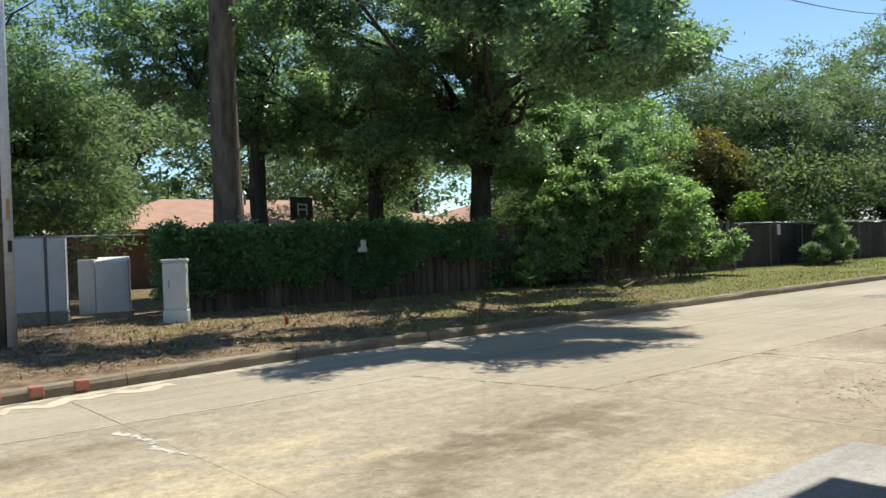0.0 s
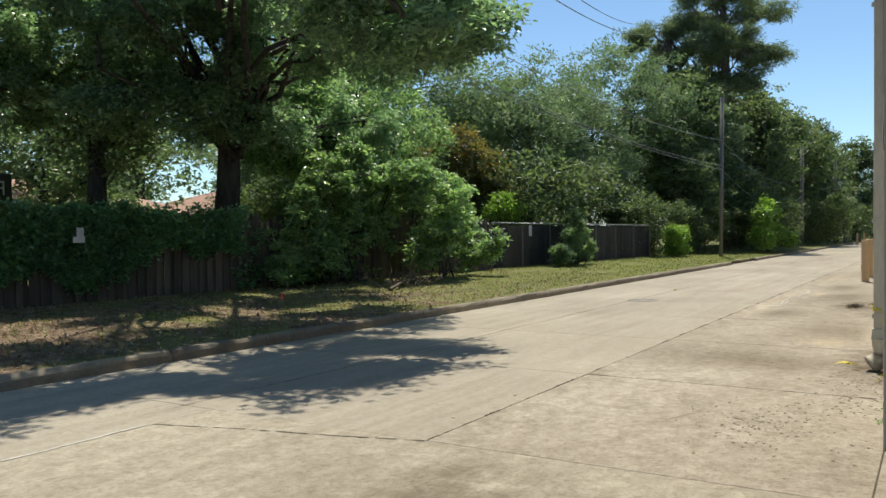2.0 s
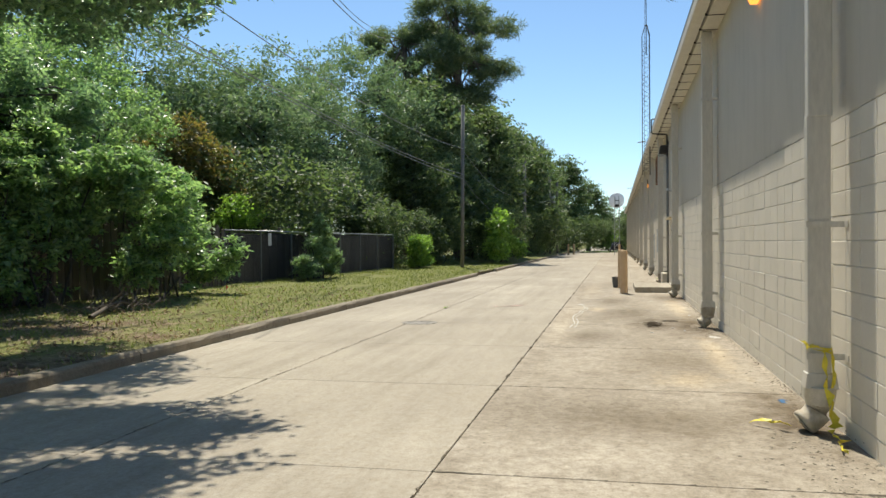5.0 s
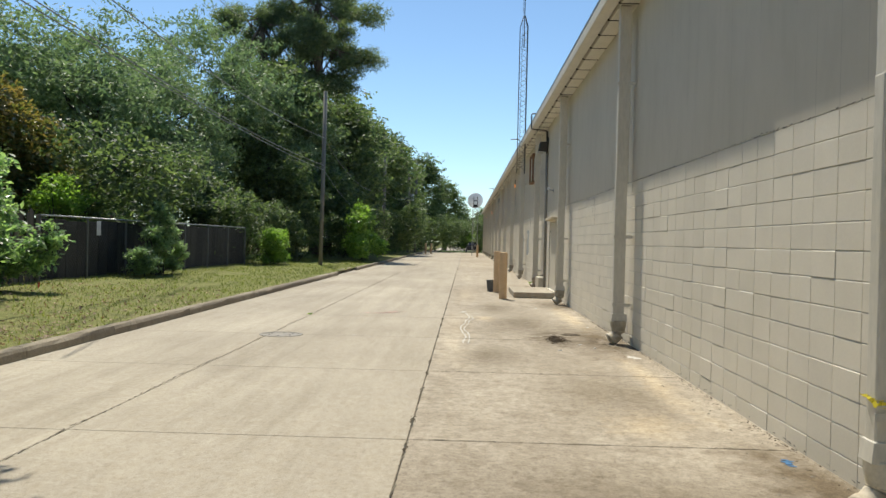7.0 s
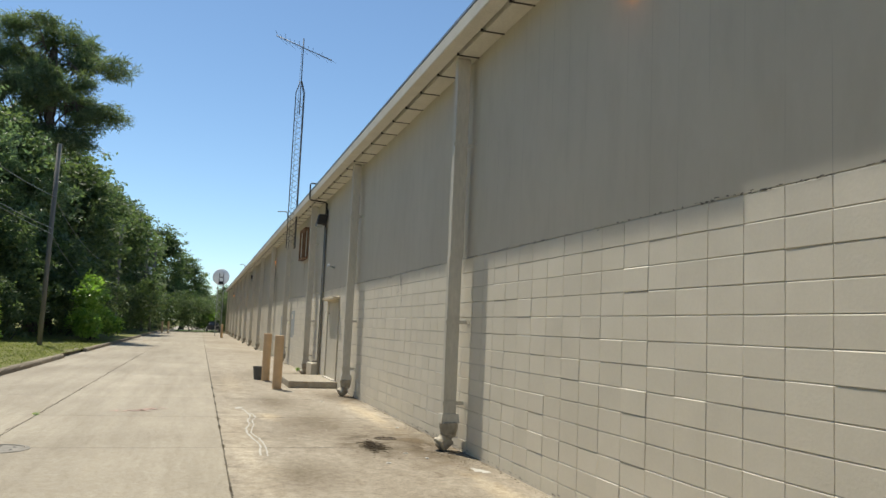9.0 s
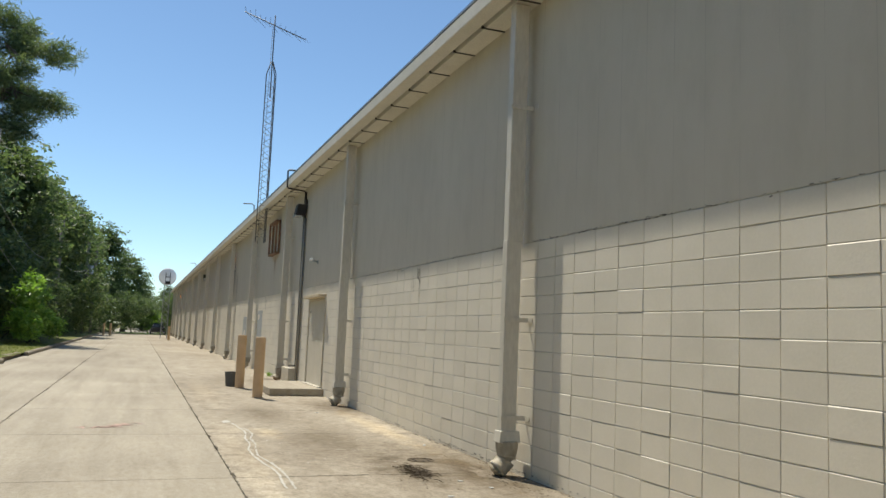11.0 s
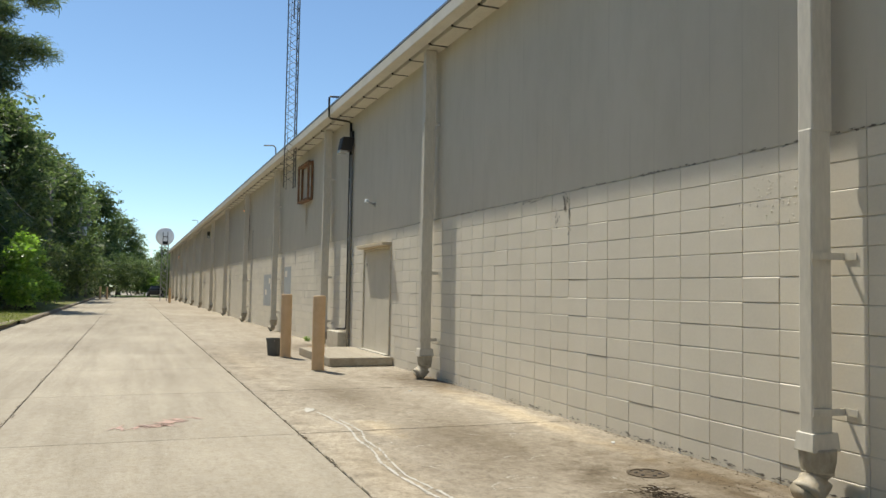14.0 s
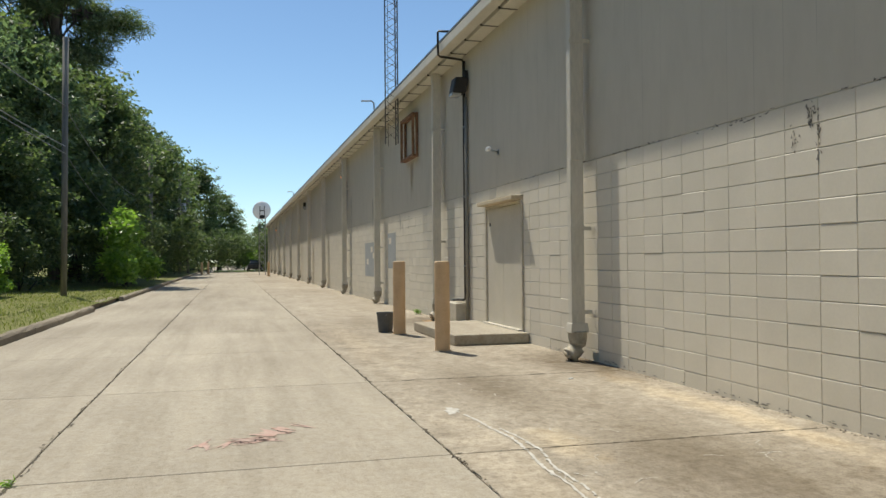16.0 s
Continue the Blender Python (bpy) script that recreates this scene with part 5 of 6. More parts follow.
house(9.5, 30.0, 33.0, 43.0, 2.75, 4.35, ROOF, "low brick house with a faded orange-brown shingle roof")
house(33.0, 47.0, 36.0, 46.0, 2.9, 4.6, ROOF, "low brick house with a faded orange-brown shingle roof")
house(38.5, 41.5, 19.5, 22.5, 2.3, 3.3, GREY_ROOF, "small brown shed with a grey shingle roof", False)
house(128, 140, 16, 24, 2.8, 4.6, GREY_ROOF, "far low house with a grey roof among trees")


def fibreglass():
    """White sheet that lets some of the light behind it through."""
    m, n, l, b = shader("white_fibreglass", 0.5, 0.0, 0.4)
    c = ramp(n, l, noise_tex(n, l, 3.0, 4.0, 0.6), [(0.3, (0.74, 0.75, 0.76)), (0.7, (0.84, 0.85, 0.86))])
    l.new(c, b.inputs["Base Color"])
    t = n.new("ShaderNodeBsdfTranslucent")
    l.new(c, t.inputs["Color"])
    k = n.new("ShaderNodeMixShader")
    k.inputs[0].default_value = 0.45
    l.new(b.outputs[0], k.inputs[1])
    l.new(t.outputs[0], k.inputs[2])
    l.new(k.outputs[0], n["Material Output"].inputs["Surface"])
    return m


def dish():
    e = thing("satellite_dish", pose(100.0, 4.3, 0), "large white satellite dish seen from behind on a lattice tower", "satellite dish")
    prof = [(0.02, 0.0), (0.35, 0.03), (0.65, 0.10), (0.88, 0.20), (0.9, 0.17), (0.66, 0.065), (0.36, -0.01), (0.02, -0.04)]
    d = part("reflector", lathe(prof, 28, False), fibreglass(), e, "white dish", True)
    d.matrix_basis = pose(0, 0, 6.3, 0, 80, 12)
    for yy in (-0.22, 0.22):
        part("back_strut", box(-0.25, yy - 0.03, 5.75, -0.17, yy + 0.03, 6.75), DARK_METAL, e)
    part("back_bar", box(-0.26, -0.19, 6.25, -0.18, 0.19, 6.33), DARK_METAL, e)
    part("mount", box(-0.34, -0.25, 5.55, 0.0, 0.25, 5.85, 0.02), DARK_METAL, e)
    runs = []
    for a in (-0.3, 0.3):
        for b in (-0.3, 0.3):
            runs.append(([(a, b, 0), (a, b, 5.6)], [0.035, 0.035]))
    for k in range(9):
        z = 0.3 + k * 0.6
        runs += [([(-0.3, -0.3, z), (-0.3, 0.3, z + 0.6)], [0.02, 0.02]), ([(-0.3, 0.3, z), (-0.3, -0.3, z + 0.6)], [0.02, 0.02]), ([(0.3, -0.3, z), (0.3, 0.3, z + 0.6)], [0.02, 0.02])]
    part("tower", tubes_mesh("tower", runs, 5), GALV, e)


dish()


def far_car():
    e = thing("parked_car", pose(127, 4.3, 0, 0, 0, 90), "dark car parked beyond the end of the building", "car")
    part("body", box(-0.9, -2.2, 0.35, 0.9, 2.2, 0.95, 0.12, seg=3), CAR_PAINT, e)
    bm = box(-0.78, -1.1, 0.93, 0.78, 1.4, 1.5, 0.12, seg=3)
    for v in bm.verts:
        if v.co.z > 1.3:
            v.co.x *= 0.8
            v.co.y *= 0.7
    part("cabin", bm, CAR_GLASS, e)
    for xx in (-0.88, 0.88):
        for yy in (-1.35, 1.35):
            w = part("wheel", lathe([(0.2, -0.11), (0.33, -0.1), (0.34, 0.0), (0.33, 0.1), (0.2, 0.11)], 18), CABLE, e)
            w.matrix_basis = pose(xx, yy, 0.34, 0, 90, 0)


far_car()
LAWN = grainy("far_lawn", (0.12, 0.19, 0.06), (0.20, 0.27, 0.09), 0.9, 2.0, 30.0)
lawn = part("lawn", box(124.5, -8.0, -0.02, 138.0, 9.5, 0.05, 0.02), LAWN, None)
tagged(lawn, "strip of mown green grass beyond the end of the road", "lawn", kind="structure")


# ---- trees and bushes ----
def vz(x, y):
    return verge_z(x, y)


OX, OY = 17.7, 19.2
# lobe (8.0, 14.6, 7.7): added out of view to dapple the near verge
oak_lobes = [((12.6, 9.8, 4.95), (2.8, 1.6, 0.95)), ((12.3, 10.3, 6.5), (3.0, 1.7, 1.0)), ((10.2, 10.8, 6.2), (1.7, 1.3, 0.9)), ((11.6, 10.6, 5.5), (1.6, 1.2, 0.6)), ((15.6, 12.4, 6.0), (3.0, 1.7, 1.5)), ((12.5, 13.4, 7.0), (3.0, 1.3, 0.9)), ((19.2, 15.2, 6.4), (2.4, 1.3, 1.3)), ((18.7, 18.0, 4.5), (1.7, 0.6, 1.0)), ((15.4, 17.9, 4.4), (1.7, 0.8, 0.9)), ((12.6, 17.6, 4.9), (1.7, 0.7, 0.9)), ((17.2, 17.0, 6.0), (2.0, 0.7, 1.0)), ((8.0, 14.6, 7.7), (3.0, 1.6, 0.9)), ((15.8, 16.8, 6.8), (2.2, 0.9, 1.1)), ((17.5, 18.5, 7.8), (3.0, 1.4, 1.2)), ((14.5, 19.5, 5.6), (3.2, 1.4, 1.9))]
oak_lobes += [((12.2, 17.6, 6.6), (2.0, 0.9, 1.3)), ((14.8, 17.3, 5.3), (1.9, 0.8, 1.0)), ((16.6, 17.6, 7.6), (2.2, 1.0, 1.2)), ((14.0, 17.9, 8.6), (2.4, 1.0, 1.2)), ((10.2, 18.2, 7.8), (2.0, 0.9, 1.2)), ((17.0, 17.4, 4.3), (1.4, 0.6, 0.7)), ((21.6, 17.4, 4.8), (1.5, 0.7, 0.9)), ((16.3, 16.3, 6.0), (1.5, 0.6, 1.5)), ((14.4, 16.7, 6.7), (1.5, 0.6, 1.2)), ((16.0, 14.9, 5.8), (1.5, 0.6, 0.8)), ((14.2, 15.3, 6.5), (1.4, 0.6, 0.8))]
tree("tree", 11, (OX, OY, 0.35), [((c[0] - OX, c[1] - OY, c[2]), r) for c, r in oak_lobes],
     5.0, 0.38, BARK, OAK_LEAF, 3700, 56, 0.13, (0.34, 0.34, 0.17), "broad live oak with a dense crown hanging over the road", lean=(-0.4, -0.5), gap=0.49, nscale=0.7, up=1.0)
tree("tree", 17, (11.2, 21.8, 0.35), [((0.5, 0, 6.6), (3.6, 1.8, 2.6)), ((-2.5, 0.4, 7.2), (2.4, 1.6, 2.0)), ((2.0, 0.2, 5.0), (2.2, 1.2, 1.0))], 4.6, 0.2, BARK, OAK_LEAF, 620, 66, 0.13, (0.36, 0.36, 0.16), "leafy oak close behind the vine covered fence", gap=0.43, nscale=0.7, up=1.0)
tree("tree", 18, (22.3, 19.8, 0.35), [((0, 0, 5.0), (3.0, 1.4, 1.8)), ((-1.8, 0.2, 6.4), (2.2, 1.2, 1.0)), ((1.6, -0.4, 3.4), (2.2, 1.1, 1.3)), ((-2.6, -0.8, 3.8), (1.6, 0.8, 1.0))], 4.0, 0.2, BARK, BUSH_LEAF, 760, 60, 0.14, (0.36, 0.36, 0.16), "leafy oak close behind the bushes", gap=0.43, nscale=0.7, up=1.0)
tree("tree", 12, (9.02, 18.9, 0.35), [((0, 0, 19), (4, 4, 2.5)), ((0.5, 0.3, 15.5), (3.2, 3.2, 1.5))], 19.0, 0.34, PINE_BARK, PINE_LEAF, 200, 26, 0.3, (0.6, 0.6, 0.35), "tall straight pine with rough bark behind the fence", slim=0.2, lean=(-0.25, 0.1))
tree("tree", 13, (1.0, 26.0, 0.35), [((0, -1.5, 5.5), (5.0, 3.0, 3.0)), ((-4, 0, 8), (4.5, 3.5, 3.5)), ((4.0, 1, 7.5), (4.0, 3.0, 3.5))], 5.0, 0.35, BARK, OAK_LEAF, 700, 70, 0.14, (0.42, 0.42, 0.2), "leafy oak standing behind the utility boxes", gap=0.44)
tree("tree", 14, (12.6, 24.2, 0.35), [((0.5, -0.5, 7.5), (4.5, 3.5, 3.2)), ((-2.5, 0.5, 9.5), (4.5, 3.5, 3.0)), ((2.5, 0, 5.6), (3.0, 2.0, 1.1))], 6.0, 0.24, BARK, OAK_LEAF, 560, 30, 0.2, (0.6, 0.6, 0.4), "dark slim oak in the yard behind the fence", gap=0.42)
tree("tree", 15, (15.2, 21.4, 0.35), [((0, -0.3, 6.0), (2.6, 2.2, 2.5)), ((0.4, -0.4, 3.9), (1.5, 1.1, 0.9))], 4.0, 0.3, BARK, DARK_LEAF, 260, 30, 0.18, (0.5, 0.5, 0.4), "dark bushy tree close behind the fence", gap=0.4)
tree("tree", 16, (26.0, 21.6, 0.4), [((0, -0.6, 6.0), (3.6, 2.6, 2.6)), ((-2.4, -0.9, 4.0), (2.4, 1.9, 2.0)), ((2.5, -0.6, 4.6), (2.8, 2.2, 2.0))], 4.0, 0.3, BARK, BUSH_LEAF, 560, 66, 0.14, (0.4, 0.4, 0.19), "leafy oak rising from behind the bushes", gap=0.40)
shrub("bush", 21, (19.6, 16.2, 0.35), [((0, 0, 1.2), (2.1, 0.8, 1.2)), ((0.2, 0.1, 2.7), (1.5, 0.8, 0.7)), ((1.5, 0.0, 2.3), (1.3, 0.8, 1.1)), ((-1.5, 0, 0.7), (0.9, 0.6, 0.6)), ((0.8, 0.3, 3.6), (1.0, 0.6, 0.6))], BUSH_LEAF, 330, 50, 0.13, (0.24, 0.22, 0.12), "dense dark green bush smothering the fence", gap=0.47)
shrub("bush", 28, (18.0, 16.5, 0.35), [((0, 0, 1.3), (1.4, 0.45, 1.3)), ((0.6, 0, 2.5), (1.1, 0.5, 0.7)), ((-0.9, -0.2, 0.5), (0.9, 0.5, 0.5)), ((1.4, 0.1, 3.3), (0.9, 0.5, 0.5))], BUSH_LEAF, 260, 44, 0.13, (0.22, 0.18, 0.12), "rambling dark green bush climbing over the board fence", gap=0.46)
shrub("bush", 22, (22.6, 15.4, 0.35), [((0.2, 0, 1.2), (2.4, 1.1, 1.2)), ((-0.4, 0, 2.5), (2.2, 1.1, 0.9)), ((2.0, -0.2, 1.1), (1.3, 0.8, 1.0)), ((-1.6, 0.2, 3.1), (1.4, 0.9, 0.7)), ((1.2, 0.1, 2.2), (1.2, 0.8, 0.9))], BUSH_LEAF, 400, 52, 0.14, (0.25, 0.22, 0.11), "large glossy bright green bush spilling over the fence", up=0.9, gap=0.46)
shrub("bush", 23, (33.3, 15.25, 0.3), [((-1.3, 0, 0.55), (0.8, 0.45, 0.5)), ((1.1, 0, 0.65), (1.0, 0.5, 0.55)), ((0.0, 0, 1.0), (0.75, 0.45, 0.6)), ((0.1, 0, 1.75), (0.42, 0.3, 0.5)), ((0.05, 0, 2.2), (0.16, 0.15, 0.4)), ((1.35, 0.05, 1.4), (0.55, 0.25, 0.16)), ((-0.75, 0, 1.35), (0.4, 0.25, 0.18)), ((0.6, 0, 1.75), (0.3, 0.2, 0.14))], YOUNG_LEAF, 330, 22, 0.12, (0.15, 0.15, 0.09), "young pale green bush with a pointed leader by the fence", up=0.8, gap=0.4, stems=14)
shrub("hedge", 24, (47.2, 14.8, 0.3), [((x, 0, z), (0.42, 0.5, 0.42)) for x in (-1.0, -0.5, 0.0, 0.5, 1.0) for z in (0.4, 0.95, 1.3)], LIME_LEAF, 420, 26, 0.13, (0.16, 0.16, 0.1), "squarish bright yellow-green hedge at the fence end", "hedge", up=0.8, gap=0.3)
shrub("bush", 25, (32.2, 18.0, 0.3), [((0, 0, 2.4), (1.1, 0.8, 0.8))], LIME_LEAF, 90, 40, 0.13, (0.3, 0.3, 0.2), "small lime green bush rising behind the fence")
tree("tree", 26, (33.4, 20.2, 0.4), [((-1.0, 0, 3.8), (2.4, 1.5, 1.7)), ((1.8, -0.3, 2.6), (2.4, 1.2, 1.2)), ((-1.5, 0, 4.9), (1.6, 1.2, 1.0)), ((1.0, -0.5, 4.0), (1.7, 1.0, 1.2)), ((2.6, -0.7, 2.6), (1.3, 0.8, 0.9))], 2.6, 0.15, BARK, MAGNOLIA_LEAF, 460, 24, 0.2, (0.45, 0.45, 0.35), "magnolia with glossy dark and rusty brown leaves")
shrub("bush", 27, (60.5, 12.1, 0.3), [((0, 0, 1.3), (1.9, 0.8, 0.8)), ((-1.8, 0.2, 2.4), (1.3, 0.7, 0.7)), ((2.3, -0.5, 1.0), (1.5, 0.7, 0.45)), ((0.6, 0, 2.5), (1.2, 0.7, 0.5)), ((-2.2, 0.1, 1.0), (1.4, 0.8, 0.8)), ((3.6, -0.7, 0.7), (0.9, 0.5, 0.35)), ((-1.0, 0, 3.1), (0.7, 0.5, 0.4))], LIME_LEAF, 340, 22, 0.24, (0.4, 0.35, 0.3), "bright yellow-green bush leaning over the kerb")

big = tree("tree", 31, (47.0, 23.5, 0.4), [((0, 0, 8.2), (5.5, 4.8, 4.2)), ((-4.5, -1, 6.0), (4.0, 3.6, 3.6)), ((4.0, -2, 6.8), (4.2, 3.6, 3.6)), ((0, -3.0, 4.2), (5.5, 2.4, 2.8))], 5.0, 0.4, BARK, GREY_LEAF, 1200, 38, 0.25, (0.7, 0.7, 0.32), "tall grey-green willow oak behind the fence", gap=0.41, slim=0.35, nscale=0.3)
copy_thing(big, Matrix.LocRotScale((39.0, 28.0, 0.4), Euler((0, 0, 2.3)), (1.1, 1.1, 1.12)))
copy_thing(big, Matrix.LocRotScale((57.0, 21.5, 0.4), Euler((0, 0, 2.1)), (1.05, 1.05, 1.22)))
copy_thing(big, Matrix.LocRotScale((30.5, 27.5, 0.4), Euler((0, 0, 4.1)), (0.8, 0.8, 0.72)))
dark = tree("tree", 32, (66.0, 18.5, 0.4), [((0, 0, 8.0), (4.5, 3.8, 4.0)), ((-2, -1.5, 4.5), (4.5, 3.0, 3.2)), ((2.5, -1.0, 3.5), (4.0, 2.8, 2.8)), ((0.5, 0, 11.2), (2.6, 2.4, 2.2))], 6.0, 0.35, BARK, DARK_LEAF, 900, 26, 0.34, (0.75, 0.75, 0.35), "dark green oak in the tree line along the road", gap=0.41, nscale=0.3, group="trees along the road")
for xx, yy, rot, s in ((56, 17.2, 60, 0.62), (61.5, 18.0, 300, 1.0), (71.5, 20.0, 140, 1.15), (78, 17.5, 250, 1.15), (74, 15.5, 200, 0.95), (82, 19.0, 20, 0.95), (91, 15.8, 100, 1.1), (104, 17.0, 280, 1.12), (109, 15.0, 150, 1.12), (120, 17.0, 40, 1.05), (133, 12.5, 220, 1.12), (146, 9.0, 330, 0.9), (150, 17.0, 130, 1.05), (160, 2.0, 75, 0.6), (163, -8.0, 15, 0.6), (172, 6.0, 15, 0.65)):
    copy_thing(dark, Matrix.LocRotScale((xx, yy, 0.2 if xx < 130 else 0.04), Euler((0, 0, radians(rot))), (s, s, s)))

copy_thing(big, Matrix.LocRotScale((6.5, 31.0, 0.3), Euler((0, 0, 1.3)), (0.8, 0.8, 0.8)))
back = tree("tree", 34, (-26.0, 42.0, 0.0), [((0, 0, 8.2), (5.5, 4.8, 4.2)), ((-4.5, -1, 6.0), (4.0, 3.6, 3.6)), ((4.0, -2, 6.8), (4.2, 3.6, 3.6)), ((0, -3.0, 4.2), (5.5, 2.4, 2.8))], 5.0, 0.4, BARK, GREY_LEAF, 520, 24, 0.42, (0.9, 0.9, 0.45), "tall grey-green oak far behind the houses", gap=0.41, slim=0.4, nscale=0.3, twigs=20, group="trees behind the houses")
for xx, yy, rot, s in ((-14, 44, 0, 1.3), (0, 50, 1, 1.3), (14, 54, 2, 1.3), (28, 56, 3, 1.35), (42, 54, 4, 1.3), (56, 50, 5, 1.3), (20, 31.5, 1.7, 0.7), (-10, 33, 2.6, 1.0), (68, 40, 0.5, 1.3)):
    copy_thing(back, Matrix.LocRotScale((xx, yy, 0.0), Euler((0, 0, rot)), (s, s, s)))
rp = np.random.default_rng(77)
lobes = [((rp.uniform(0.8, 4.4) * math.cos(a), rp.uniform(0.8, 4.4) * math.sin(a), 12.2 + 0.26 * k + rp.uniform(-0.5, 0.5)), (rp.uniform(0.9, 2.0), rp.uniform(0.9, 2.0), rp.uniform(0.5, 1.1))) for k, a in enumerate(np.linspace(0, 68, 32))]
pine = tree("tree", 33, (70.0, 17.2, 0.3), lobes + [((0, 0, 20.4), (2.2, 2.2, 1.2))], 20.0, 0.33, PINE_BARK, PINE_LEAF, 2000, 30, 0.36, (0.46, 0.46, 0.26), "tall pine with a ragged crown above the tree line", slim=0.16, gap=0.40, shell=0.3, twigs=96, group="pines along the road")
copy_thing(pine, Matrix.LocRotScale((66.0, 20.5, 0.2), Euler((0, 0, 2)), (0.85, 0.85, 0.86)))
copy_thing(pine, Matrix.LocRotScale((112.0, 18.5, 0.2), Euler((0, 0, 1)), (0.8, 0.8, 0.72)))
shrub("bush", 29, (133.0, 4.2, 0.0), [((0, 0, 1.4), (2.2, 2.6, 1.4)), ((0, 0.8, 2.3), (1.6, 1.8, 1.0)), ((0, -1.6, 1.2), (1.6, 1.8, 1.1))], LIME_LEAF, 260, 30, 0.26, (0.5, 0.5, 0.3), "rounded bright green bush beyond the end of the road")
low = shrub("bush", 41, (54.0, 15.5, 0.3), [((0, 0, 1.2), (3.2, 1.4, 1.4)), ((1.4, 0.3, 2.4), (2.2, 1.4, 1.2)), ((-1.8, 0.3, 2.2), (1.8, 1.2, 1.2))], DARK_LEAF, 280, 40, 0.15, (0.45, 0.42, 0.24), "dark undergrowth at the edge of the trees", group="undergrowth along the road")
for xx, yy, rot, s in ((48.5, 17.5, 40, 1.1), (66, 15.0, 100, 1.2), (73, 14.6, 200, 1.2), (80, 14.5, 10, 1.3), (88, 14.3, 160, 1.3), (96, 14.0, 70, 1.3), (113, 13.5, 20, 1.4), (122, 11.0, 90, 1.5), (131, 7.0, 200, 1.3), (128, 2.0, 0, 1.6), (50, 21, 300, 1.3), (41, 20.5, 300, 1.5), (34, 20.5, 100, 1.5), (26, 24.5, 60, 1.0), (30, 25, 10, 1.0), (36, 26, 130, 1.2), (143, 13, 30, 1.6)):
    copy_thing(low, Matrix.LocRotScale((xx, yy, 0.2), Euler((0, 0, radians(rot))), (s, s, s)))


wild = shrub("bush", 42, (3.4, 23.2, 0.3), [((0, 0, 1.3), (3.4, 1.3, 1.5)), ((1.5, 0.3, 2.8), (2.4, 1.3, 1.2)), ((-2.0, 0.2, 2.6), (2.2, 1.2, 1.3))], DARK_LEAF, 420, 32, 0.15, (0.42, 0.4, 0.22), "leafy thicket in the yard behind the fence", group="thickets behind the fence")
for xx, yy, rot, s in ((-3.5, 22.5, 10, 1.15), (-1, 26, 60, 1.4), (4.5, 28, 10, 1.4), (25.5, 23.5, 20, 1.0), (16.9, 23.0, 35, 0.72), (28.5, 22.5, 120, 1.0), (-9, 24, 80, 1.4), (33, 23.5, 260, 1.1)):
    copy_thing(wild, Matrix.LocRotScale((xx, yy, 0.2), Euler((0, 0, radians(rot))), (s, s, s)))


def ivy():
    rng = np.random.default_rng(55)
    cl = []
    for _ in range(1900):
        x = rng.uniform(6.4, 15.8)
        low_z = 0.12 + 0.7 * (noise.noise(Vector((x * 0.9, 3.1, 0))) + 0.5) + (0.0 if x < 9 else 0.12) + (0.3 if x > 12.5 else 0)
        z = rng.uniform(low_z, 1.95 + 0.15 * noise.noise(Vector((x * 1.7, 0, 0))))
        if x > 13 and rng.random() < 0.5:
            continue
        cl.append((x, fence_y(x) - 0.12 - 0.22 * (z / 2.0) * rng.random(), 0.3 + z))
    for _ in range(70):
        x = rng.uniform(15.5, 20)
        cl.append((x, fence_y(x) - 0.15, rng.uniform(0.4, 1.9)))
    v, f = leaf_arrays(rng, np.array(cl), (0.2, 0.12, 0.14), 30, 0.085, 0.5, 0.75)
    ob = part("ivy", arrays_mesh("ivy", v, f), IVY_LEAF, None)
    tagged(ob, "thick green vine hanging over the top of the board fence", "vine", kind="stuff")


ivy()


def ground_cover():
    rng = np.random.default_rng(66)
    pts = []
    while len(pts) < 14000:
        x, y = rng.uniform(-2, 29), rng.uniform(11.1, 17.3)
        d = 0.5 + 0.5 * noise.noise(Vector((x * 0.6, y * 0.6, 2.0)))
        if rng.random() < d * (1.1 if x < 20 else 0.35):
            pts.append((x, y, verge_z(x, y) + 0.012))
    v, f = leaf_arrays(rng, np.array(pts), (0.1, 0.1, 0.004), 1, 0.075, 3.0, 0.55)
    v[:, 2] = np.maximum(v[:, 2], 0.12)
    tagged(part("leaf_litter", arrays_mesh("leaf_litter", v, f), LITTER, None), "dry brown fallen leaves strewn over the verge", "leaf litter", kind="stuff")
    p = []
    while len(p) < 22000:
        x = rng.uniform(-3, 60)
        y = rng.uniform(11.08, 17.0)
        k = 0.5 + 0.5 * noise.noise(Vector((x * 0.45, y * 0.9, 7.0)))
        dens = np.interp(x, [-3, 6, 14, 20, 28, 60], [0.6, 0.55, 0.4, 0.6, 1.0, 1.0])
        if rng.random() < dens and k > 0.42 - 0.12 * dens:
            p.append((x, y, verge_z(x, y)))
    p = np.array(p)
    k = len(p)
    a = rng.random(k) * 6.28
    h = 0.03 + 0.07 * rng.random(k) ** 1.5
    side = np.stack([np.cos(a), np.sin(a), np.zeros(k)], 1) * 0.012
    tip = p + np.stack([rng.normal(size=k) * 0.03, rng.normal(size=k) * 0.03, h], 1)
    base = p - np.array([0, 0, 0.01])
    v = np.stack([base - side, base + side, tip], 1).reshape(-1, 3)
    tagged(part("grass", arrays_mesh("grass", v, np.arange(3 * k).reshape(-1, 3)), GRASS, None), "short patchy dry grass along the verge", "grass", kind="stuff")


ground_cover()


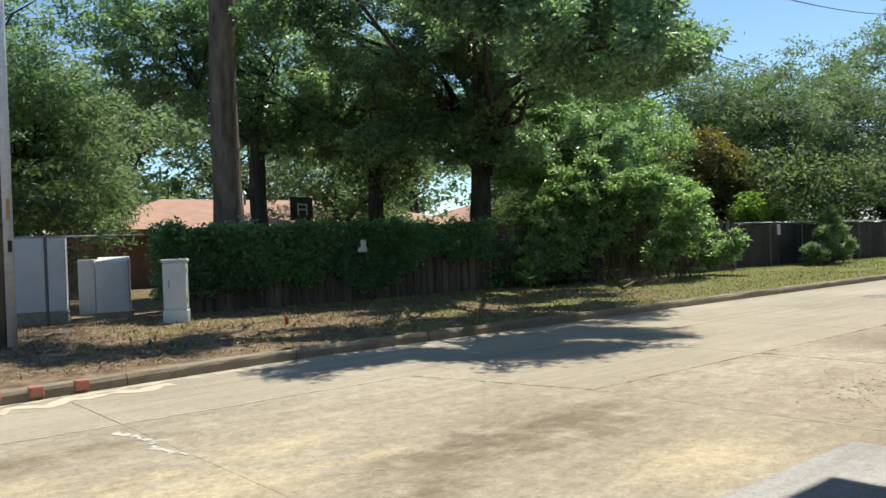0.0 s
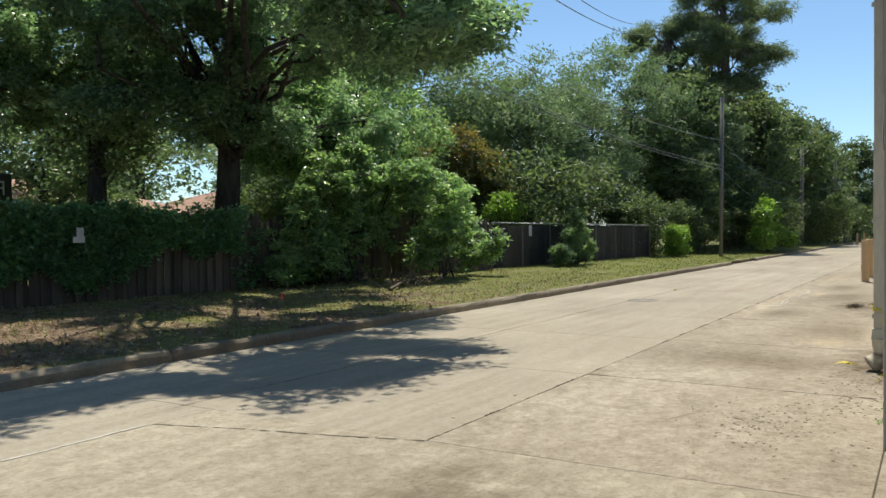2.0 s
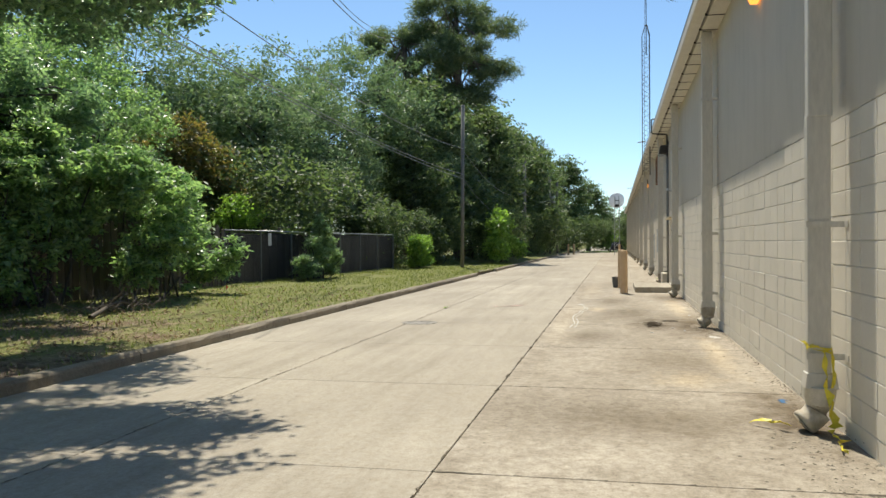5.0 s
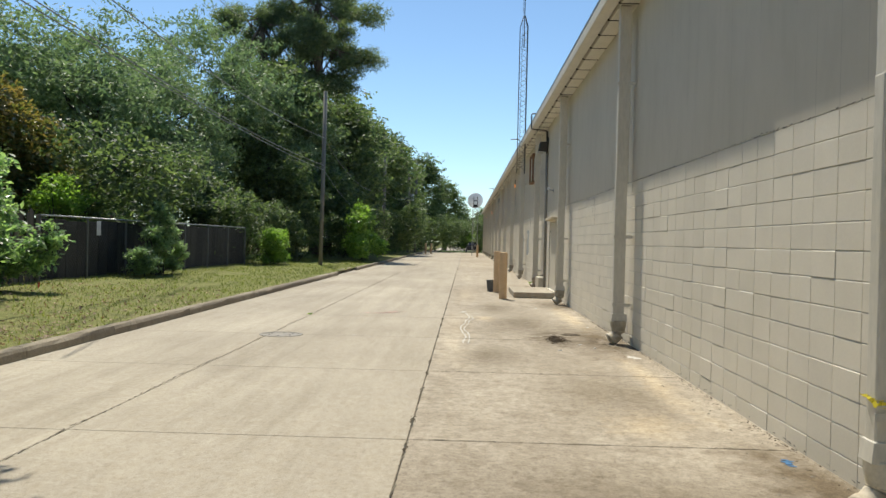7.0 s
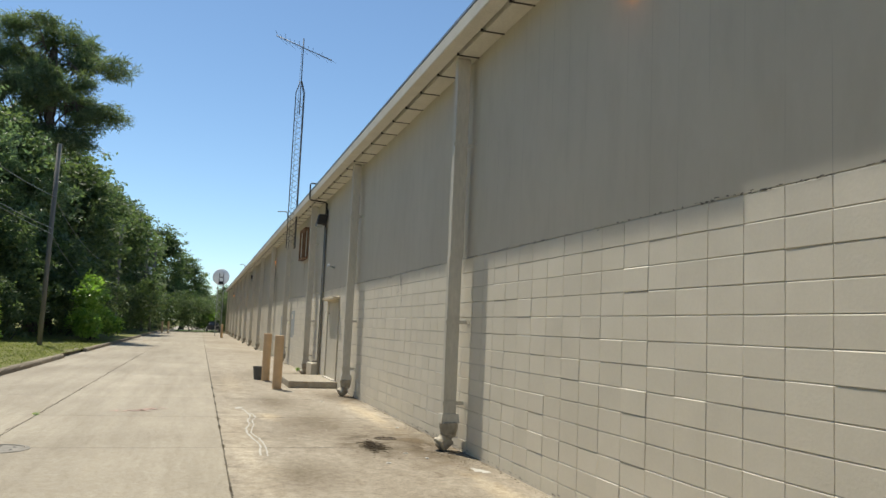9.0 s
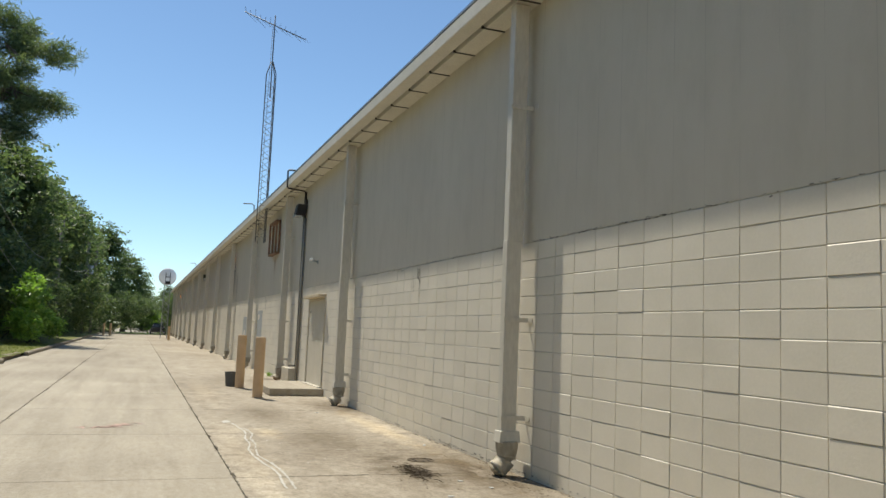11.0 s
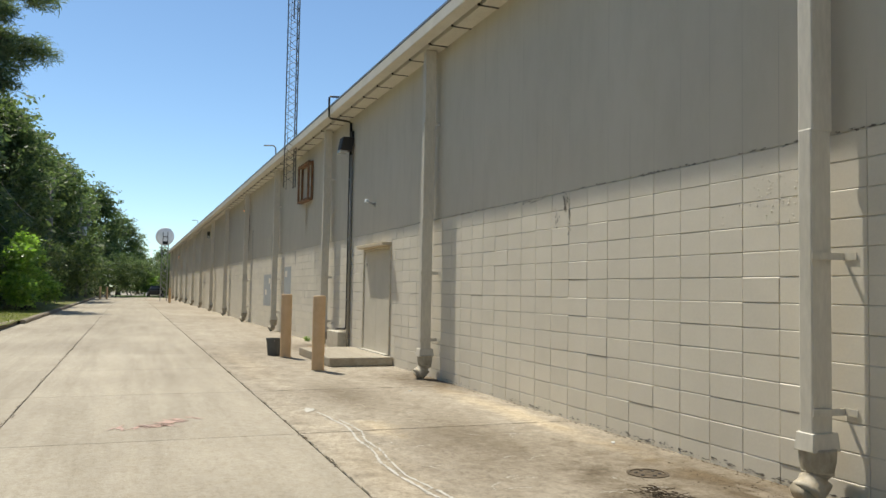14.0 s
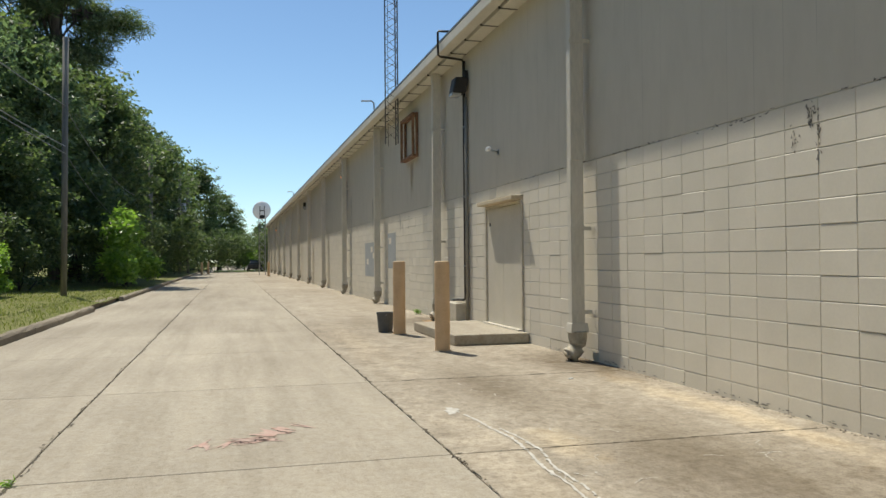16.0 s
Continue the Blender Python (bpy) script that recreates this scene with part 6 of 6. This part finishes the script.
def weed(x, y, n, seed, label):
    """A low tuft of leaves growing out of a joint."""
    rng = np.random.default_rng(seed)
    cl = np.stack([rng.normal(size=n) * 0.05, rng.normal(size=n) * 0.03, 0.03 + 0.07 * rng.random(n)], 1)
    cl *= min(1.0, n / 8)
    v, f = leaf_arrays(rng, cl, (0.04, 0.04, 0.03), 5, 0.05, 0.3, 0.35)
    v[:, 2] = np.maximum(v[:, 2], 0.004)
    ob = part("weed", arrays_mesh("weed", v, f), LIME_LEAF, None)
    ob.location = (x, y, 0)
    tagged(ob, label, "weed", "weeds in the joints")


for k, (x, y) in enumerate(((24.3, 8.6), (9.4, 2.74), (10.0, 2.73))):
    weed(x, y, 3, 300 + k, "small green weed growing in a slab joint")
weed(38.4, 2.82, 40, 310, "bushy green weed growing at the foot of the wall")


def brush_pile(x, y):
    rng = np.random.default_rng(9)
    runs = []
    for _ in range(90):
        a = np.array([rng.normal() * 0.5, rng.normal() * 0.25, 0.03 + 0.1 * rng.random()])
        d = np.array([rng.normal(), rng.normal() * 0.6, abs(rng.normal()) * 0.7])
        d *= rng.uniform(0.25, 0.8) / np.linalg.norm(d)
        runs.append((bent(rng, a, a + d, 5, 0.35), np.linspace(0.012, 0.003, 5)))
    runs.append((bent(rng, (-1.4, -0.2, 0.05), (0.3, 0.0, 0.12), 6, 0.15), np.linspace(0.05, 0.03, 6)))
    ob = part("brush_pile", tubes_mesh("brush_pile", runs, 5), TWIG, None)
    ob.location = (x, y, verge_z(x, y))
    tagged(ob, "heap of dead grey branches on the verge", "brush pile", kind="stuff")


brush_pile(19.6, 14.3)


# ---- pieces: road slabs and wall blocks ----
def slab_mesh(name, w, d, t=0.15, g=0.0045):
    bm = box(g, g, -t, w - g, d - g, 0.0, 0.001 if g < 0.002 else 0.006)
    me = bpy.data.meshes.new(name)
    bm.to_mesh(me)
    bm.free()
    return me


road = thing("road", pose(0, 0, 0), "pale worn concrete road in cracked slabs", "road", kind="structure")
apron = thing("apron", pose(0, 0, 0), "stained concrete apron along the building", "pavement", kind="structure")
LEN = 3.46
lane_a = slab_mesh("slab", LEN, 8.6 - 5.8)
lane_first = slab_mesh("slab", LEN, 8.6 - 5.8, g=0.0012)
lane_b = slab_mesh("slab", LEN, KERB_Y + 0.2 - 8.6)
ap = slab_mesh("slab", LEN, 5.8 - 2.66)
wide_a = slab_mesh("slab", 7.0, 8.2 - 2.66, g=0.0015)
wide_b = slab_mesh("slab", 7.0, KERB_Y + 0.2 - 8.2, g=0.003)
short_a = slab_mesh("slab", 4.25, 8.2 - 2.66, g=0.0015)
short_b = slab_mesh("slab", 4.25, KERB_Y + 0.2 - 8.2, g=0.003)
part("slab", wide_a, ROAD_NEAR, road).location = (-4.25, 2.66, 0)
part("slab", wide_b, ROAD, road).location = (-4.25, 8.2, 0)
part("slab", short_a, ROAD_NEAR, road).location = (2.75, 2.66, 0)
part("slab", short_b, ROAD, road).location = (2.75, 8.2, 0)
for i in range(0, 15):
    x = 7.0 + LEN * i
    for me, y, mat, par in ((lane_a, 5.8, ROAD, road), (lane_b, 8.6, ROAD, road), (ap, 2.66, APRON, apron)):
        part("slab", lane_first if i == 0 and y == 5.8 else me, mat, par).location = (x, y, 0)
for y, me, mat, par, label in ((5.8, lane_a, ROAD_FAR, road, "road"), (8.6, lane_b, ROAD_FAR, road, "road"), (2.66, ap, APRON_FAR, apron, "apron")):
    vs, fs, o = [], [], 0
    bv = np.array([v.co for v in me.vertices])
    bf = [tuple(p.vertices) for p in me.polygons]
    for i in list(range(15, 34)):
        vs.append(bv + np.array([7.0 + LEN * i, y, 0]))
        fs += [tuple(q + o for q in f) for f in bf]
        o += len(bv)
    far = bpy.data.meshes.new("far_slabs")
    far.from_pydata(np.concatenate(vs).tolist(), [], fs)
    tagged(part("far_slabs", far, mat, par), "", "", kind="stuff")
tail = part("far_road", box(7.0 + LEN * 34, -9, -0.1, 320, KERB_Y + 0.2, -0.004), ROAD_FAR, road)
near_tail = part("near_road", box(-28, 2.66, -0.1, -4.26, 11.0, -0.002), ROAD, road)

BW, BH = 0.41, 0.2069


def block_arrays(w, h, g=0.002, c=0.009, t=0.008):
    """A painted block face standing proud of the joint, with chamfered rim."""
    o = [(g, 0, g), (w - g, 0, g), (w - g, 0, h - g), (g, 0, h - g)]
    i = [(g + 0.003, t, g + 0.001), (w - g - 0.003, t, g + 0.001), (w - g - 0.003, t, h - g - c), (g + 0.003, t, h - g - c)]
    f = [(4, 5, 6, 7), (0, 1, 5, 4), (1, 2, 6, 5), (2, 3, 7, 6), (3, 0, 4, 7)]
    return np.array(o + i, float), np.array(f)


bv, bf = block_arrays(BW, BH)
bf = bf[:, ::-1]
block_me = arrays_mesh("block", bv, bf)
block_me.materials.append(PAINT_LOW_SUNLIT)
rb = random.Random(12)
vs, fs, o = [], [], 0
c0 = int(math.ceil((12.85 - START_X) / BW))
cols = int((END_X - START_X) / BW)
for c in range(cols):
    x = START_X + c * BW
    for r in range(13):
        z = r * BH - 0.043
        dy = WALL_Y - 0.008 + rb.uniform(-0.0015, 0.0015) + (0.003 if rb.random() < 0.08 else 0.0)
        if c0 <= c < c0 + 23:
            part("block", block_me, PAINT_LOW_SUNLIT, wall).matrix_basis = Matrix.LocRotScale((x, dy, z + rb.uniform(-0.001, 0.001)), Euler((rb.uniform(-0.005, 0.005), 0, rb.uniform(-0.003, 0.003))), None)
            continue
        cuts = [(x, x + BW, z, z + BH)]
        for ox0, ox1, oz0, oz1 in OPENINGS:
            if x < ox1 and x + BW > ox0 and z < oz1 and z + BH > oz0:
                cuts = [(x, min(x + BW, ox0), z, z + BH), (max(x, ox1), x + BW, z, z + BH), (max(x, ox0), min(x + BW, ox1), max(z, oz1), z + BH), (max(x, ox0), min(x + BW, ox1), z, min(z + BH, oz0))]
        for xa, xb, za, zb in cuts:
            if xb - xa > 0.03 and zb - za > 0.03:
                pv, _ = block_arrays(xb - xa, zb - za)
                vs.append(pv + np.array([xa, dy, za]))
                fs.append(bf + o)
                o += 8
tagged(part("block_rows", arrays_mesh("block_rows", np.concatenate(vs), np.concatenate(fs)), PAINT_LOW_FAR_SUNLIT, wall), kind="stuff")
